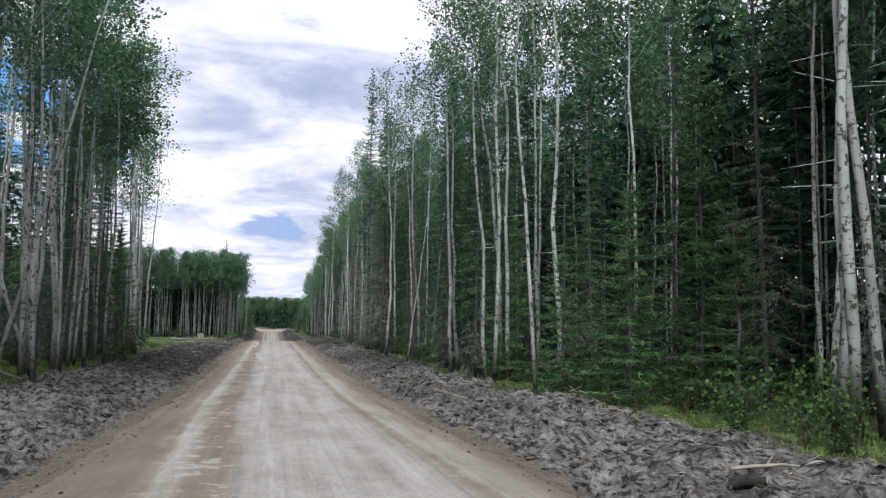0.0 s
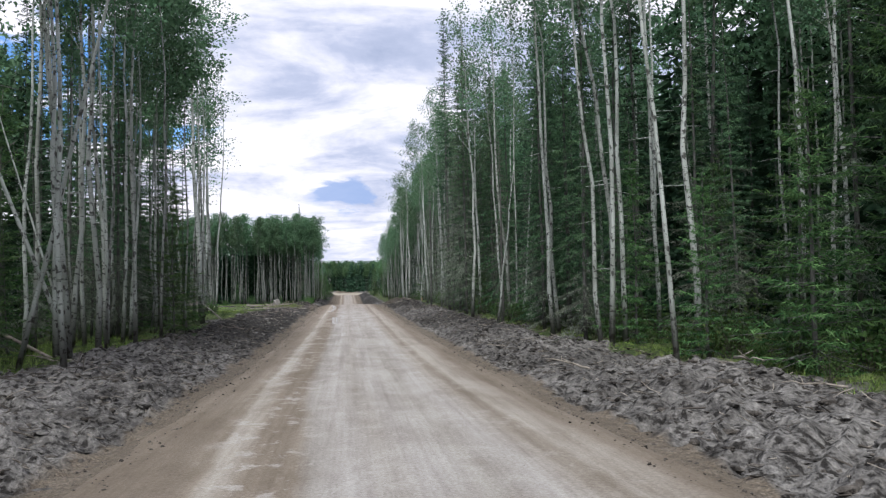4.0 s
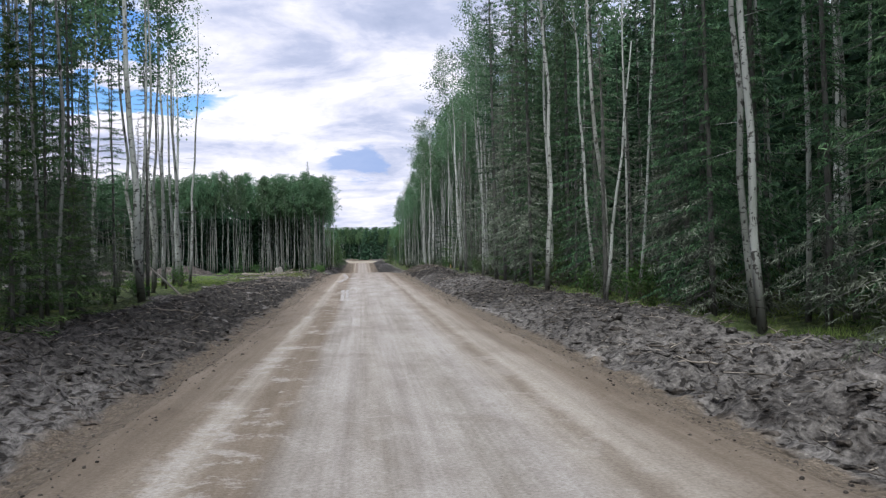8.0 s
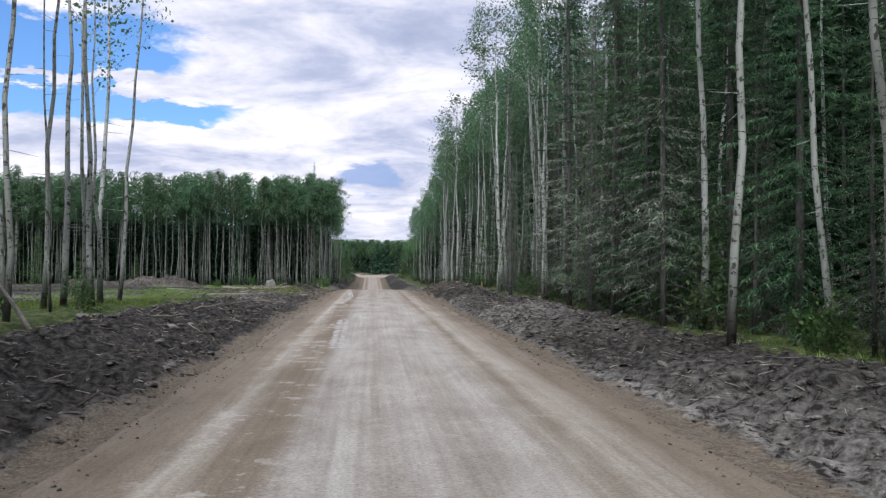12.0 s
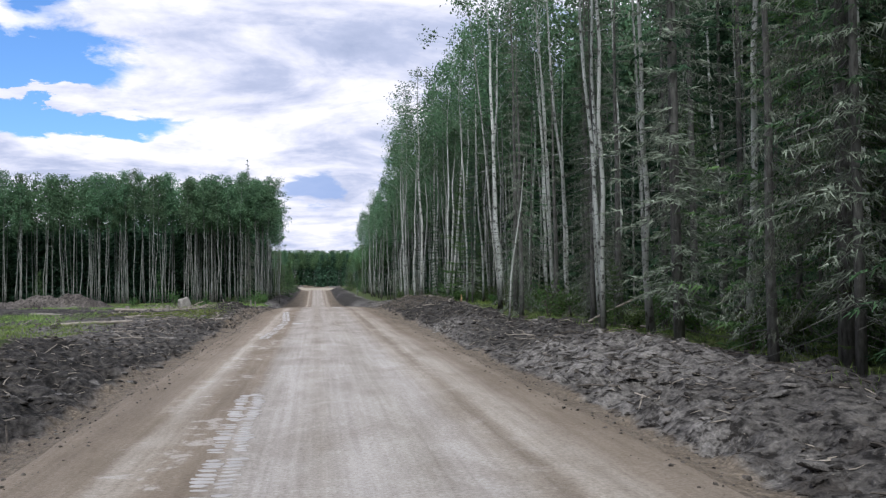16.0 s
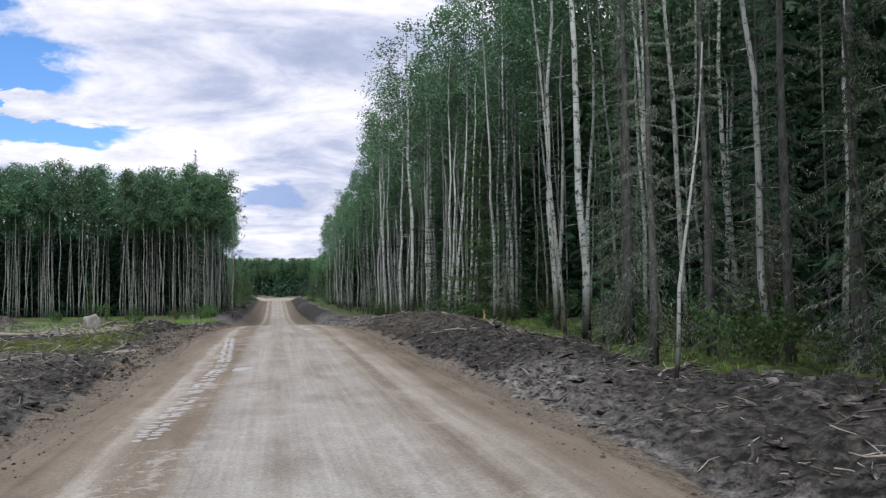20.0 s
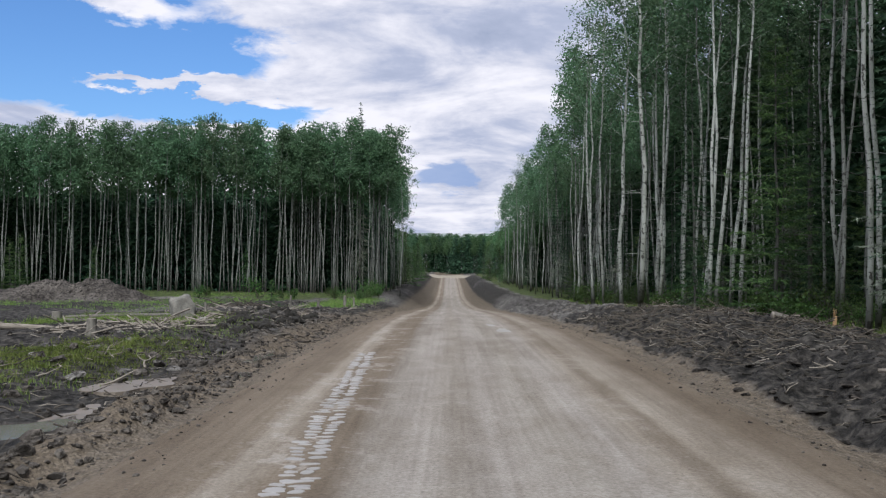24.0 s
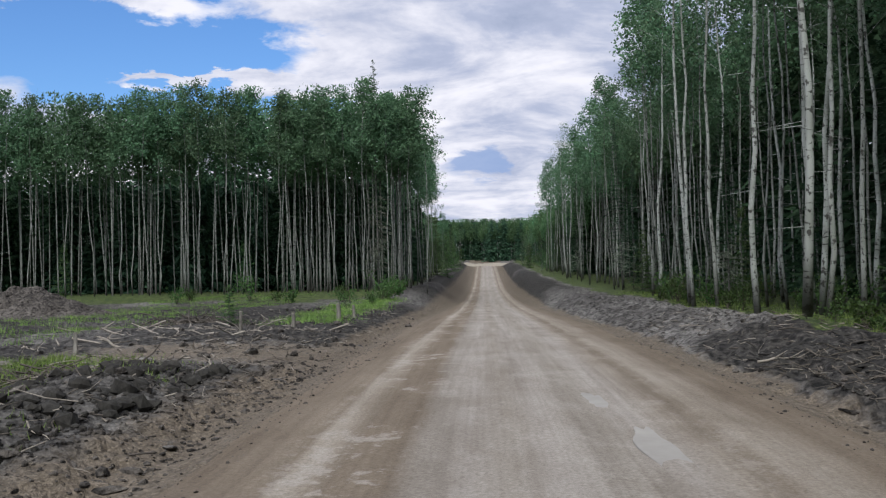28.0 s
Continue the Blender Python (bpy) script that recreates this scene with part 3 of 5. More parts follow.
XS = np.concatenate([-np.geomspace(1500, 44, 12), steps((-42, -20, 1.4), (-20, -10, 0.4), (-10, -8, 0.2), (-8, -2.6, 0.1), (-2.6, 3.8, 0.8), (3.8, 8.8, 0.1), (8.8, 9.6, 0.2), (9.6, 24, 0.8)), np.geomspace(27, 1500, 14)])
YS = np.concatenate([steps((-400, -40, 60), (-40, 6, 3), (6, 18, 0.3), (18, 60, 0.125), (60, 150, 0.13), (150, 190, 0.4), (190, 260, 1.5), (260, 440, 6)), np.geomspace(470, 3000, 12)])
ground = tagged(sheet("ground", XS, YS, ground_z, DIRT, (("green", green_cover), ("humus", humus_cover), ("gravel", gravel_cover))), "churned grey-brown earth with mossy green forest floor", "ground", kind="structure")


def road_surface(x, y):
    x, y = np.asarray(x, float), np.asarray(y, float)
    crown = 0.05 - 0.006 * (x - 0.5) ** 2
    ruts = -0.018 * (np.exp(-((x + 0.45) / 0.35) ** 2) + np.exp(-((x - 1.45) / 0.35) ** 2)) + 0.022 * np.exp(-((x + 2.1) / 0.22) ** 2) + 0.022 * np.exp(-((x - 2.75) / 0.22) ** 2)
    shoulder = -0.32 * smooth(3.35, 4.2, np.abs(x - 0.55) + narrow(y) + 0.05 * LUMPS(x, y * 0.6))
    return road_z(y) + crown + ruts + shoulder + 0.006 * LUMPS(x, y * 0.4) + 0.004 * CLODS(x, y)


road = tagged(sheet("road", steps((-3.75, 4.85, 0.12)), steps((-40, 6, 2), (6, 170, 0.25), (170, 400, 1.5)), road_surface, ROAD), "straight tan gravel road with paler wheel tracks", "road", kind="structure")


def hump(name, x0, x1, y, high, deep, mat, label):
    """A long low bank of loose earth across the view."""
    xs, ys = np.linspace(x0, x1, 40), np.linspace(y - deep, y + deep, 15)

    def shape(gx, gy):
        end = smooth(x0, x0 + 2.0, gx) * (1 - smooth(x1 - 2.0, x1, gx))
        return ground_z(gx * 0 + 6, gy * 0 + y) * 0 + road_z(y) - 0.2 + (0.2 + high * (1 + 0.18 * LUMPS(gx, gy))) * end * np.exp(-(((gy - y) / (deep * 0.55)) ** 2))

    return tagged(sheet(name, xs, ys, shape, mat), label, "earth bank")


hump("sand_bank", -8.5, 11.0, 393.0, 0.75, 3.0, SAND, "pale sand bank across the far end of the road")
hump("sand_bank", -11.0, -5.5, 389.0, 0.9, 2.5, CLOD, "low brown earth mound at the far end of the road")


# ---- mesh helpers ----
class Pile:
    """Collects vertices and faces for one mesh."""

    def __init__(self):
        self.v, self.f, self.n = [], [], 0

    def add(self, v, f):
        v, f = np.asarray(v, float), np.asarray(f, int)
        self.v.append(v)
        self.f += (f + self.n).tolist()
        self.n += len(v)

    def tube(self, pts, radii, sides=6, cap=True):
        pts = np.asarray(pts, float)
        d = np.gradient(pts, axis=0)
        d /= np.linalg.norm(d, axis=1, keepdims=True) + 1e-9
        ref = np.array([0, 0, 1.0]) if abs(d[0][2]) < 0.8 else np.array([1.0, 0, 0])
        a = np.cross(d, ref)
        a /= np.linalg.norm(a, axis=1, keepdims=True) + 1e-9
        b = np.cross(d, a)
        ang = np.arange(sides) * 2 * np.pi / sides
        v = pts[:, None] + np.asarray(radii)[:, None, None] * (np.cos(ang)[None, :, None] * a[:, None] + np.sin(ang)[None, :, None] * b[:, None])
        n, k = len(pts), np.arange(sides)
        f = []
        for i in range(n - 1):
            f += [(i * sides + j, i * sides + (j + 1) % sides, (i + 1) * sides + (j + 1) % sides, (i + 1) * sides + j) for j in k]
        base = self.n
        self.v.append(v.reshape(-1, 3))
        self.f += [tuple(base + q for q in face) for face in f]
        if cap:
            self.f += [tuple(base + j for j in k[::-1]), tuple(base + (n - 1) * sides + j for j in k)]
        self.n += n * sides

    def blades(self, c, along, across):
        """Lens-shaped quads: centre, half length vector, half width vector."""
        c, along, across = (np.asarray(q, float) for q in (c, along, across))
        v = np.stack([c - along, c + across, c + along, c - across], 1).reshape(-1, 3)
        i = np.arange(len(c))[:, None] * 4 + np.arange(4)[None]
        self.add(v, i)

    def sprays(self, root_, along, across):
        """Narrow triangles from a root point: full length vector, half width vector."""
        v = np.stack([root_ - across, root_ + across, root_ + along], 1).reshape(-1, 3)
        self.add(v, np.arange(len(root_))[:, None] * 3 + np.arange(3)[None])

    def mesh(self, name, mat, smooth_faces=True):
        me = bpy.data.meshes.new(name)
        v = np.concatenate(self.v)
        me.from_pydata(v.tolist(), [], self.f)
        me.materials.append(mat)
        if smooth_faces:
            me.polygons.foreach_set("use_smooth", np.ones(len(me.polygons), bool))
        me.update()
        return me


def part(name, pile, mat, parent, label="", smooth_faces=True):
    ob = new(name, pile.mesh(name, mat, smooth_faces))
    ob.parent = parent
    return tagged(ob, label)


def unit(v):
    return v / (np.linalg.norm(v, axis=-1, keepdims=True) + 1e-9)


def leaf_cloud(pile, r, centres, spread, count, size):
    pick = r.randint(0, len(centres), count)
    c = centres[pick] + np.clip(r.normal(size=(count, 3)), -1.7, 1.7) * spread
    a = unit(r.normal(size=(count, 3)))
    b = unit(np.cross(a, r.normal(size=(count, 3))))
    s = size * (0.6 + 0.8 * r.rand(count, 1))
    if size > 0.095:
        pile.sprays(c, a * s * 1.9, b * s * 0.8)
    else:
        pile.blades(c, a * s, b * s * 0.75)


# ---- trees ----
def trunk_line(r, h, bend, n=10):
    z = np.linspace(0, h, n)
    w = np.cumsum(r.normal(size=(n, 2)) * bend, 0)
    w -= w[0]
    return np.column_stack([w, z])


def at_height(line, z):
    return np.array([np.interp(z, line[:, 2], line[:, 0]), np.interp(z, line[:, 2], line[:, 1]), z])


def aspen(seed, h, rad, crown_from, leaves, bare=False, size=0.08, bark=None, slim=1.0):
    r = np.random.RandomState(seed)
    root = new("aspen")
    line = trunk_line(r, h, 0.10)
    wood, limb, leaf = Pile(), Pile(), Pile()
    zs = line[:, 2] / h
    radii = rad * (1 - 0.86 * zs ** 1.1) + 0.10 * rad * np.exp(-zs * 40)
    wood.tube(line, radii, 8)
    centres = []
    limbs = 20 if not bare else 10
    for i in range(limbs):
        u = crown_from + (1 - crown_from) * (i + r.rand()) / limbs * 0.97
        p = at_height(line, u * h)
        az = r.rand() * 6.283
        reach = (1 - u) ** 0.55 * (0.10 + 0.05 * r.rand()) * h * 1.15 + 0.25
        reach, lift = reach * slim, 0.55 + 0.5 * r.rand()
        d = np.array([math.cos(az), math.sin(az), lift])
        q = [p, p + d * reach * 0.5 + [0, 0, 0.02 * h * r.rand()], p + d * reach]
        limb.tube(q, [rad * 0.22 * (1.15 - u), rad * 0.15 * (1.1 - u), 0.008], 4, False)
        for s in (0.45, 0.7, 0.9, 1.05):
            centres.append(p + d * reach * s + r.normal(size=3) * 0.22)
    for i in range(7):
        u = crown_from * (0.25 + 0.7 * r.rand())
        p = at_height(line, u * h)
        az = r.rand() * 6.283
        d = np.array([math.cos(az), math.sin(az), 0.1 - 0.3 * r.rand()])
        limb.tube([p, p + d * (0.4 + 0.7 * r.rand())], [0.014, 0.004], 3, False)
    centres.append(at_height(line, h))
    leaf_cloud(leaf, r, np.array(centres), (0.30, 0.30, 0.26), leaves, size)
    part("trunk", wood, bark or ASPEN_BARK, root)
    tagged(part("branchwork", limb, bark or ASPEN_BARK, root), kind="stuff")
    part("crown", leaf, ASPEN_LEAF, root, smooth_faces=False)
    return root


def spruce(seed, h, rad, reach, low, mat, per=6, droop=0.35, sprays=25, gap=0.36, dead=0.0, name="spruce", hang=0.0, fine=1.0):
    """A spruce; boughs below the share dead of its height are grey and bare, and hang says how far twigs droop."""
    r = np.random.RandomState(seed)
    root = new(name)
    line = trunk_line(r, h, 0.03, 8)
    wood, limb, green, grey = Pile(), Pile(), Pile(), Pile()
    wood.tube(line, rad * (1 - 0.95 * (line[:, 2] / h)) + 0.006, 7)
    z = low * h
    while z < h - 0.1:
        u = z / h
        rr = reach * (1 - u) ** 0.75 * (0.55 + 0.45 * min(1, (u - low) / 0.12 + 0.35)) + 0.10
        for k in range(per if u < 0.9 else 3):
            if r.rand() < 0.12:
                continue
            az = r.rand() * 6.283
            length = rr * (0.6 + 0.65 * r.rand())
            p = at_height(line, z + r.rand() * gap * 0.6)
            out = np.array([math.cos(az), math.sin(az), 0.0])
            side = np.array([-out[1], out[0], 0.0])
            tipz = -droop * length * (1.1 - u) + 0.22 * length * u
            n = max(5, int(sprays * fine * (0.35 + 0.65 * length / reach)))
            s = (np.arange(n) + r.rand(n)) / n
            pos = p + np.outer(s * length, out)
            pos = pos + np.outer((r.rand(n) * 2 - 1) * np.minimum(0.30 * length * (1 - 0.75 * s), 0.34), side) * (1.0 if fine > 1 else 0.4)
            pos[:, 2] += tipz * s ** 1.3 + 0.10 * length * s ** 3
            sgn = np.where(np.arange(n) % 2 == 0, 1, -1)[:, None]
            w = fine ** -0.6 * np.minimum(0.34 * length * (1 - 0.8 * s) + 0.12, 0.29 - 0.07 * hang)[:, None] * (0.6 + 0.8 * r.rand(n, 1))
            fall = np.array([0, 0, -1.0]) * (0.1 + 0.4 * r.rand(n, 1) + hang * (0.4 + 1.6 * r.rand(n, 1)))
            direc = unit(r.normal(size=(n, 3)) * (0.12 + 0.35 * hang + 0.12 * fine) + 0.62 * out + sgn * side * (0.45 + 0.5 * r.rand(n, 1)) + fall)
            flat_ = unit(np.cross(direc, r.normal(size=(n, 3)) + 0.6 * np.cross(direc, [0, 0, 1.0])))
            (grey if u < dead * (0.7 + 0.6 * r.rand()) else green).sprays(pos, direc * w * 1.25, flat_ * fine ** -0.75 * (0.018 + 0.020 * r.rand(n, 1)) * (0.8 + 0.4 * length / reach) * (1 - 0.3 * hang))
            if k % 2 == 0:
                limb.tube([p, p + out * length * 0.97 + [0, 0, tipz]], [0.015, 0.004], 3, False)
        z += gap * (0.75 + 0.5 * r.rand()) * (0.65 if u > 0.8 else 1)
    for i in range(10):
        p = at_height(line, h * low * r.rand() + 0.5)
        az = r.rand() * 6.283
        d = np.array([math.cos(az), math.sin(az), -0.15 - 0.3 * r.rand()])
        limb.tube([p, p + d * reach * (0.3 + 0.6 * r.rand())], [0.014, 0.004], 3, False)
    part("trunk", wood, SPRUCE_BARK, root)
    tagged(part("branchwork", limb, SPRUCE_BARK, root), kind="stuff")
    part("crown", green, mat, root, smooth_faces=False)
    if grey.n:
        part("lower_foliage", grey, LICHEN_LEAF, root, "grey dead lower boughs", smooth_faces=False)
    return root


def tag_tree(ob, label, category="tree", group=""):
    return tagged(ob, label, category, group)


ASPENS = [tag_tree(aspen(20 + i, 19.5 + 0.6 * (i % 3), 0.10, 0.52 + 0.05 * (i % 4), 2300, size=0.064), "tall slender aspen with pale black-scarred bark and a high green crown", group="aspens at the road's edge") for i in range(7)]
THIN_ASPENS = [tag_tree(aspen(60 + i, 18.0 + 0.5 * (i % 3), 0.058, 0.60 + 0.03 * (i % 3), 2300, size=0.09, bark=SHADED_BARK, slim=0.85), "thin grey-green aspen with a small high crown", group="aspens of the stand") for i in range(5)]
BARE_ASPENS = [tag_tree(aspen(80 + i, 15.5 + i, 0.11, 0.6, 230, True), "spindly aspen with a nearly bare crown", group="aspens at the road's edge") for i in range(3)]
SPRUCES = [tag_tree(spruce(100 + i, 16.5 + 1.2 * (i % 3), 0.09, 1.75, 0.05 + 0.03 * (i % 3), SPRUCE_LEAF, dead=0.10 + 0.09 * (i % 3), per=5, fine=1.7), "narrow dark green spruce with drooping boughs, grey and bare low down", group="spruces at the road's edge") for i in range(6)]
FINE_SPRUCES = [tag_tree(spruce(115 + i, 16.5 + 1.2 * (i % 3), 0.085, 1.55, 0.04 + 0.03 * (i % 3), LIT_EDGE_LEAF, per=5, droop=0.5, dead=0.16 + 0.12 * (i % 3), hang=0.3, fine=2.6), "slim grey-green spruce with drooping boughs, grey and bare low down", group="spruces at the road's edge") for i in range(5)]
LICHENS = [tag_tree(spruce(130 + i, 11.5 + 2 * i, 0.12, 1.5, 0.05, LICHEN_LEAF, per=4, droop=0.85, sprays=26, gap=0.42, hang=1.4, fine=3.4), "half-dead spruce hung with grey-green lichen", group="spruces at the road's edge") for i in range(3)]
BIG_SPRUCES = [tag_tree(spruce(160 + i, 18.0 + 1.5 * i, 0.14, 2.5, 0.03, LIT_EDGE_LEAF, per=7, droop=0.55, sprays=40, gap=0.40, dead=0.06, hang=0.45, fine=1.9), "full dark green spruce with broad drooping boughs", group="spruces at the road's edge") for i in range(3)]
BIG_LICHEN = [tag_tree(spruce(140, 21.0, 0.20, 2.3, 0.07, LICHEN_LEAF, per=6, droop=0.8, sprays=75, gap=0.40, hang=1.5, fine=3.4), "big old spruce with boughs drooping under grey lichen", group="spruces at the road's edge")]
TALL = [tag_tree(spruce(145, 25.5, 0.13, 1.75, 0.04, SPRUCE_LEAF, dead=0.3, fine=2.2), "very tall narrow spruce rising above its neighbours", group="spruces at the road's edge")]
YOUNG = [tag_tree(spruce(150 + i, 3.2 + 1.3 * i, 0.05, 1.15 + 0.15 * i, 0.03, FIR_LEAF, droop=0.1, sprays=20, gap=0.26, name="young_spruce", fine=3.0), "bushy bright green young spruce", group="young spruces") for i in range(4)]
used = set()
placed = []
R = np.random.RandomState(77)


def plant(kinds, x, y, scale=1.0, lean=(0, 0), which=None, sink=0.12, wide=None):
    """Stand a tree of one of the kinds on the ground; the first use takes the original itself. wide: its girth, where that is not in step with its height."""
    ob = kinds[R.randint(len(kinds)) if which is None else which % len(kinds)]
    wide = scale if wide is None else wide
    m = pose(x, y, float(ground_z(x, y)) - sink, lean[0], lean[1], 0) @ pose(0, 0, 0, 0, 0, R.rand() * 360) @ Matrix.Diagonal((wide, wide, scale, 1))
    placed.append((x, y))
    if ob.name in used:
        return copy_thing(ob, m @ Matrix.Diagonal((*ob.scale, 1)).inverted())
    used.add(ob.name)
    ob.matrix_basis = m
    return ob


# aspens whose trunks stand clear at the edge: x, y, girth in metres, lean towards +x in degrees
EDGE_RIGHT = [(10.45, 29.2, 0.24, -1.8), (10.8, 29.1, 0.26, -0.8), (11.5, 29.2, 0.24, -1.5), (10.25, 45.45, 0.22, -1.3), (9.88, 52.2, 0.21, -5.4), (9.8, 51.0, 0.20, -3.2),
              (9.6, 60.3, 0.20, -3.4), (9.16, 82.75, 0.22, -2.1), (11.35, 41.3, 0.15, -1.3), (8.87, 58.28, 0.21, -1.0), (8.79, 50.48, 0.18, -2.8), (8.86, 49.47, 0.20, 0.0),
              (8.5, 42.4, 0.15, -1.8), (11.95, 53.4, 0.16, -0.6), (10.45, 59.37, 0.15, -0.2), (11.4, 58.9, 0.16, -1.0), (11.5, 52.4, 0.17, -1.5), (14.2, 54.0, 0.22, 1.0),
              (8.07, 77.94, 0.21, -0.8), (9.87, 74.7, 0.22, -3.3), (9.93, 70.9, 0.125, 4.8), (9.72, 71.65, 0.105, 0.2), (10.04, 77.1, 0.17, -2.1)]
EDGE_RIGHT_2 = [(9.0, 120.95, 0.26, -2.0), (10.25, 113.0, 0.16, -2.4), (8.78, 104.17, 0.17, -1.1), (9.3, 105.6, 0.16, -1.0), (9.6, 107.0, 0.16, -0.9), (9.55, 102.0, 0.18, -0.1),
                (9.68, 96.6, 0.18, 1.1), (10.86, 94.2, 0.11, 0.0), (9.97, 103.56, 0.105, -1.7), (12.5, 113.9, 0.15, -0.2), (12.5, 124.1, 0.15, -3.7), (9.74, 135.4, 0.16, -0.3),
                (12.46, 123.4, 0.16, -2.8), (11.04, 118.6, 0.165, -1.5), (9.97, 125.9, 0.13, -5.6), (14.1, 160.1, 0.24, 3.6), (9.54, 159.5, 0.30, 0.4), (11.3, 163.2, 0.24, 0.0),
                (9.59, 164.6, 0.25, -0.4), (11.86, 165.3, 0.24, 0.1), (11.15, 154.4, 0.20, 1.9), (11.48, 153.6, 0.20, 2.9), (12.28, 152.8, 0.20, 3.3), (14.57, 166.8, 0.22, -1.1),
                (13.7, 167.4, 0.20, -2.4), (10.9, 152.5, 0.18, 1.6), (10.76, 161.2, 0.20, 0.4), (9.66, 174.9, 0.20, 0.9), (9.91, 176.9, 0.22, -0.9), (10.03, 185.4, 0.20, 1.0), (9.4, 169.5, 0.17, 0.0)]
EDGE_LEFT = [(-7.95, 26.6, 0.23, -2.8), (-7.5, 25.3, 0.21, -4.2), (-10.43, 37.9, 0.21, -1.9), (-8.41, 37.2, 0.18, -2.3), (-8.38, 42.1, 0.19, 4.0), (-8.0, 50.5, 0.21, -2.0), (-8.1, 46.5, 0.18, -1.6),
             (-8.99, 55.4, 0.18, -1.1), (-9.79, 55.6, 0.18, -1.0), (-9.76, 63.5, 0.20, -0.6), (-11.8, 69.6, 0.22, 0.9), (-8.38, 75.3, 0.32, 0.0), (-10.08, 84.95, 0.20, -0.8), (-9.9, 43.1, 0.16, 1.0),
             (-8.8, 49.9, 0.15, -2.0), (-8.4, 53.3, 0.16, -1.0), (-10.2, 61.0, 0.16, 0.0), (-8.8, 57.3, 0.17, -1.0), (-8.9, 77.3, 0.16, 0.5)]
for i, (x, y, girth, tilt_) in enumerate(EDGE_RIGHT + EDGE_RIGHT_2 + EDGE_LEFT):
    plant(ASPENS, x, y, 0.88 + 0.16 * R.rand() + 0.4 * max(0.0, girth - 0.2), (R.normal() * 0.6, tilt_), i, wide=girth / 0.205)
for x, y, girth, tilt_ in [(-10.6, 94.8, 0.26, 0.2), (-11.5, 94.2, 0.26, -0.5), (-11.2, 95.8, 0.20, -1.3), (-11.8, 100.0, 0.26, -0.4), (-11.2, 100.9, 0.20, 0.9), (-11.9, 89.8, 0.25, -1.1)]:
    plant(BARE_ASPENS, x, y, 0.95 + 0.2 * R.rand(), (0.5 * R.normal(), tilt_), wide=girth / 0.225)
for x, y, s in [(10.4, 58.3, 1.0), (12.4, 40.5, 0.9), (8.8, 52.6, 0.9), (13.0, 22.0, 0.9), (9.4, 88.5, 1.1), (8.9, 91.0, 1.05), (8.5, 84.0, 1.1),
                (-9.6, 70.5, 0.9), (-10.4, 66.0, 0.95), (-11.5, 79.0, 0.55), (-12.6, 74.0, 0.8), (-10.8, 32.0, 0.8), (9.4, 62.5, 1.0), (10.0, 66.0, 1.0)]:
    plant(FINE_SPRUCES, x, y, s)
plant(BIG_LICHEN, 9.5, 92.3)
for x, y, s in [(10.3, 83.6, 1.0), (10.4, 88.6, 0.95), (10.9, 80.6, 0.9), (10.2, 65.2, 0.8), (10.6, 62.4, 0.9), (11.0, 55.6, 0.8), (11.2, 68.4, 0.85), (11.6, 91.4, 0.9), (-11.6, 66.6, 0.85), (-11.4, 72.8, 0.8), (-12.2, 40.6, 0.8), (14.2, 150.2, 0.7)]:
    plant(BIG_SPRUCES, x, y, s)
plant(TALL, 8.9, 98.5, 1.03)
plant(YOUNG, 12.4, 38.6, 1.45, which=3)
plant(YOUNG, 11.9, 47.5, 0.9, which=3)
for x, y, s in [(9.1, 117.9, 1.0), (8.9, 115.9, 0.9), (10.0, 101.4, 0.9), (10.6, 98.6, 0.85), (11.2, 103.0, 1.0), (10.9, 108.8, 1.05), (11.0, 111.2, 0.95), (11.4, 114.2, 1.0), (11.3, 105.6, 0.95), (10.6, 116.4, 1.0), (11.8, 99.4, 1.0), (8.7, 93.5, 0.9), (9.5, 107.5, 0.8), (9.0, 72.0, 0.8), (-9.0, 79.0, 0.7)]:
    plant(LICHENS, x, y, s)
for x, y, s in [(10.6, 40.0, 1.1), (9.6, 43.0, 0.9), (10.2, 51.0, 1.0), (11.6, 35.0, 1.2), (9.6, 105.5, 0.5), (-22.8, 219, 1.1), (9.5, 83.0, 0.7), (-9.8, 30.0, 0.8), (12.0, 157.0, 1.2), (14.5, 157.0, 1.3)]:
    plant(YOUNG, x, y, s)


def free(x, y, gap):
    return all((x - a) ** 2 + (y - b) ** 2 > gap * gap for a, b in placed)


def fill(x0, x1, y0, y1, cell, gap, mix_of):
    """Trees on a shaken grid, kinds drawn by weight."""
    for gx in np.arange(x0, x1, cell):
        for gy in np.arange(y0, y1, cell):
            x, y = gx + R.rand() * cell, gy + R.rand() * cell
            if not free(x, y, gap):
                continue
            u, acc = R.rand(), 0
            for kinds, w, lo, hi in mix_of:
                acc += w
                if u < acc:
                    plant(kinds, x, y, lo + (hi - lo) * R.rand(), (R.normal() * 1.0, R.normal() * 1.0))
                    break


MIXED = [(SPRUCES, 0.46, 0.65, 1.1), (ASPENS, 0.30, 0.75, 1.0), (THIN_ASPENS, 0.14, 0.8, 1.1), (LICHENS, 0.06, 0.6, 1.0), (YOUNG, 0.04, 0.7, 1.3)]
LEAFY = [(ASPENS, 0.28, 0.8, 1.05), (THIN_ASPENS, 0.52, 0.85, 1.15), (SPRUCES, 0.14, 0.5, 0.8), (YOUNG, 0.06, 0.8, 1.4)]
CURTAIN = [(FINE_SPRUCES, 0.62, 0.45, 0.85), (LICHENS, 0.22, 0.5, 0.85), (YOUNG, 0.16, 0.8, 1.6)]
LOW_CURTAIN = [(FINE_SPRUCES, 0.5, 0.3, 0.55), (LICHENS, 0.2, 0.4, 0.6), (YOUNG, 0.3, 0.8, 1.6)]
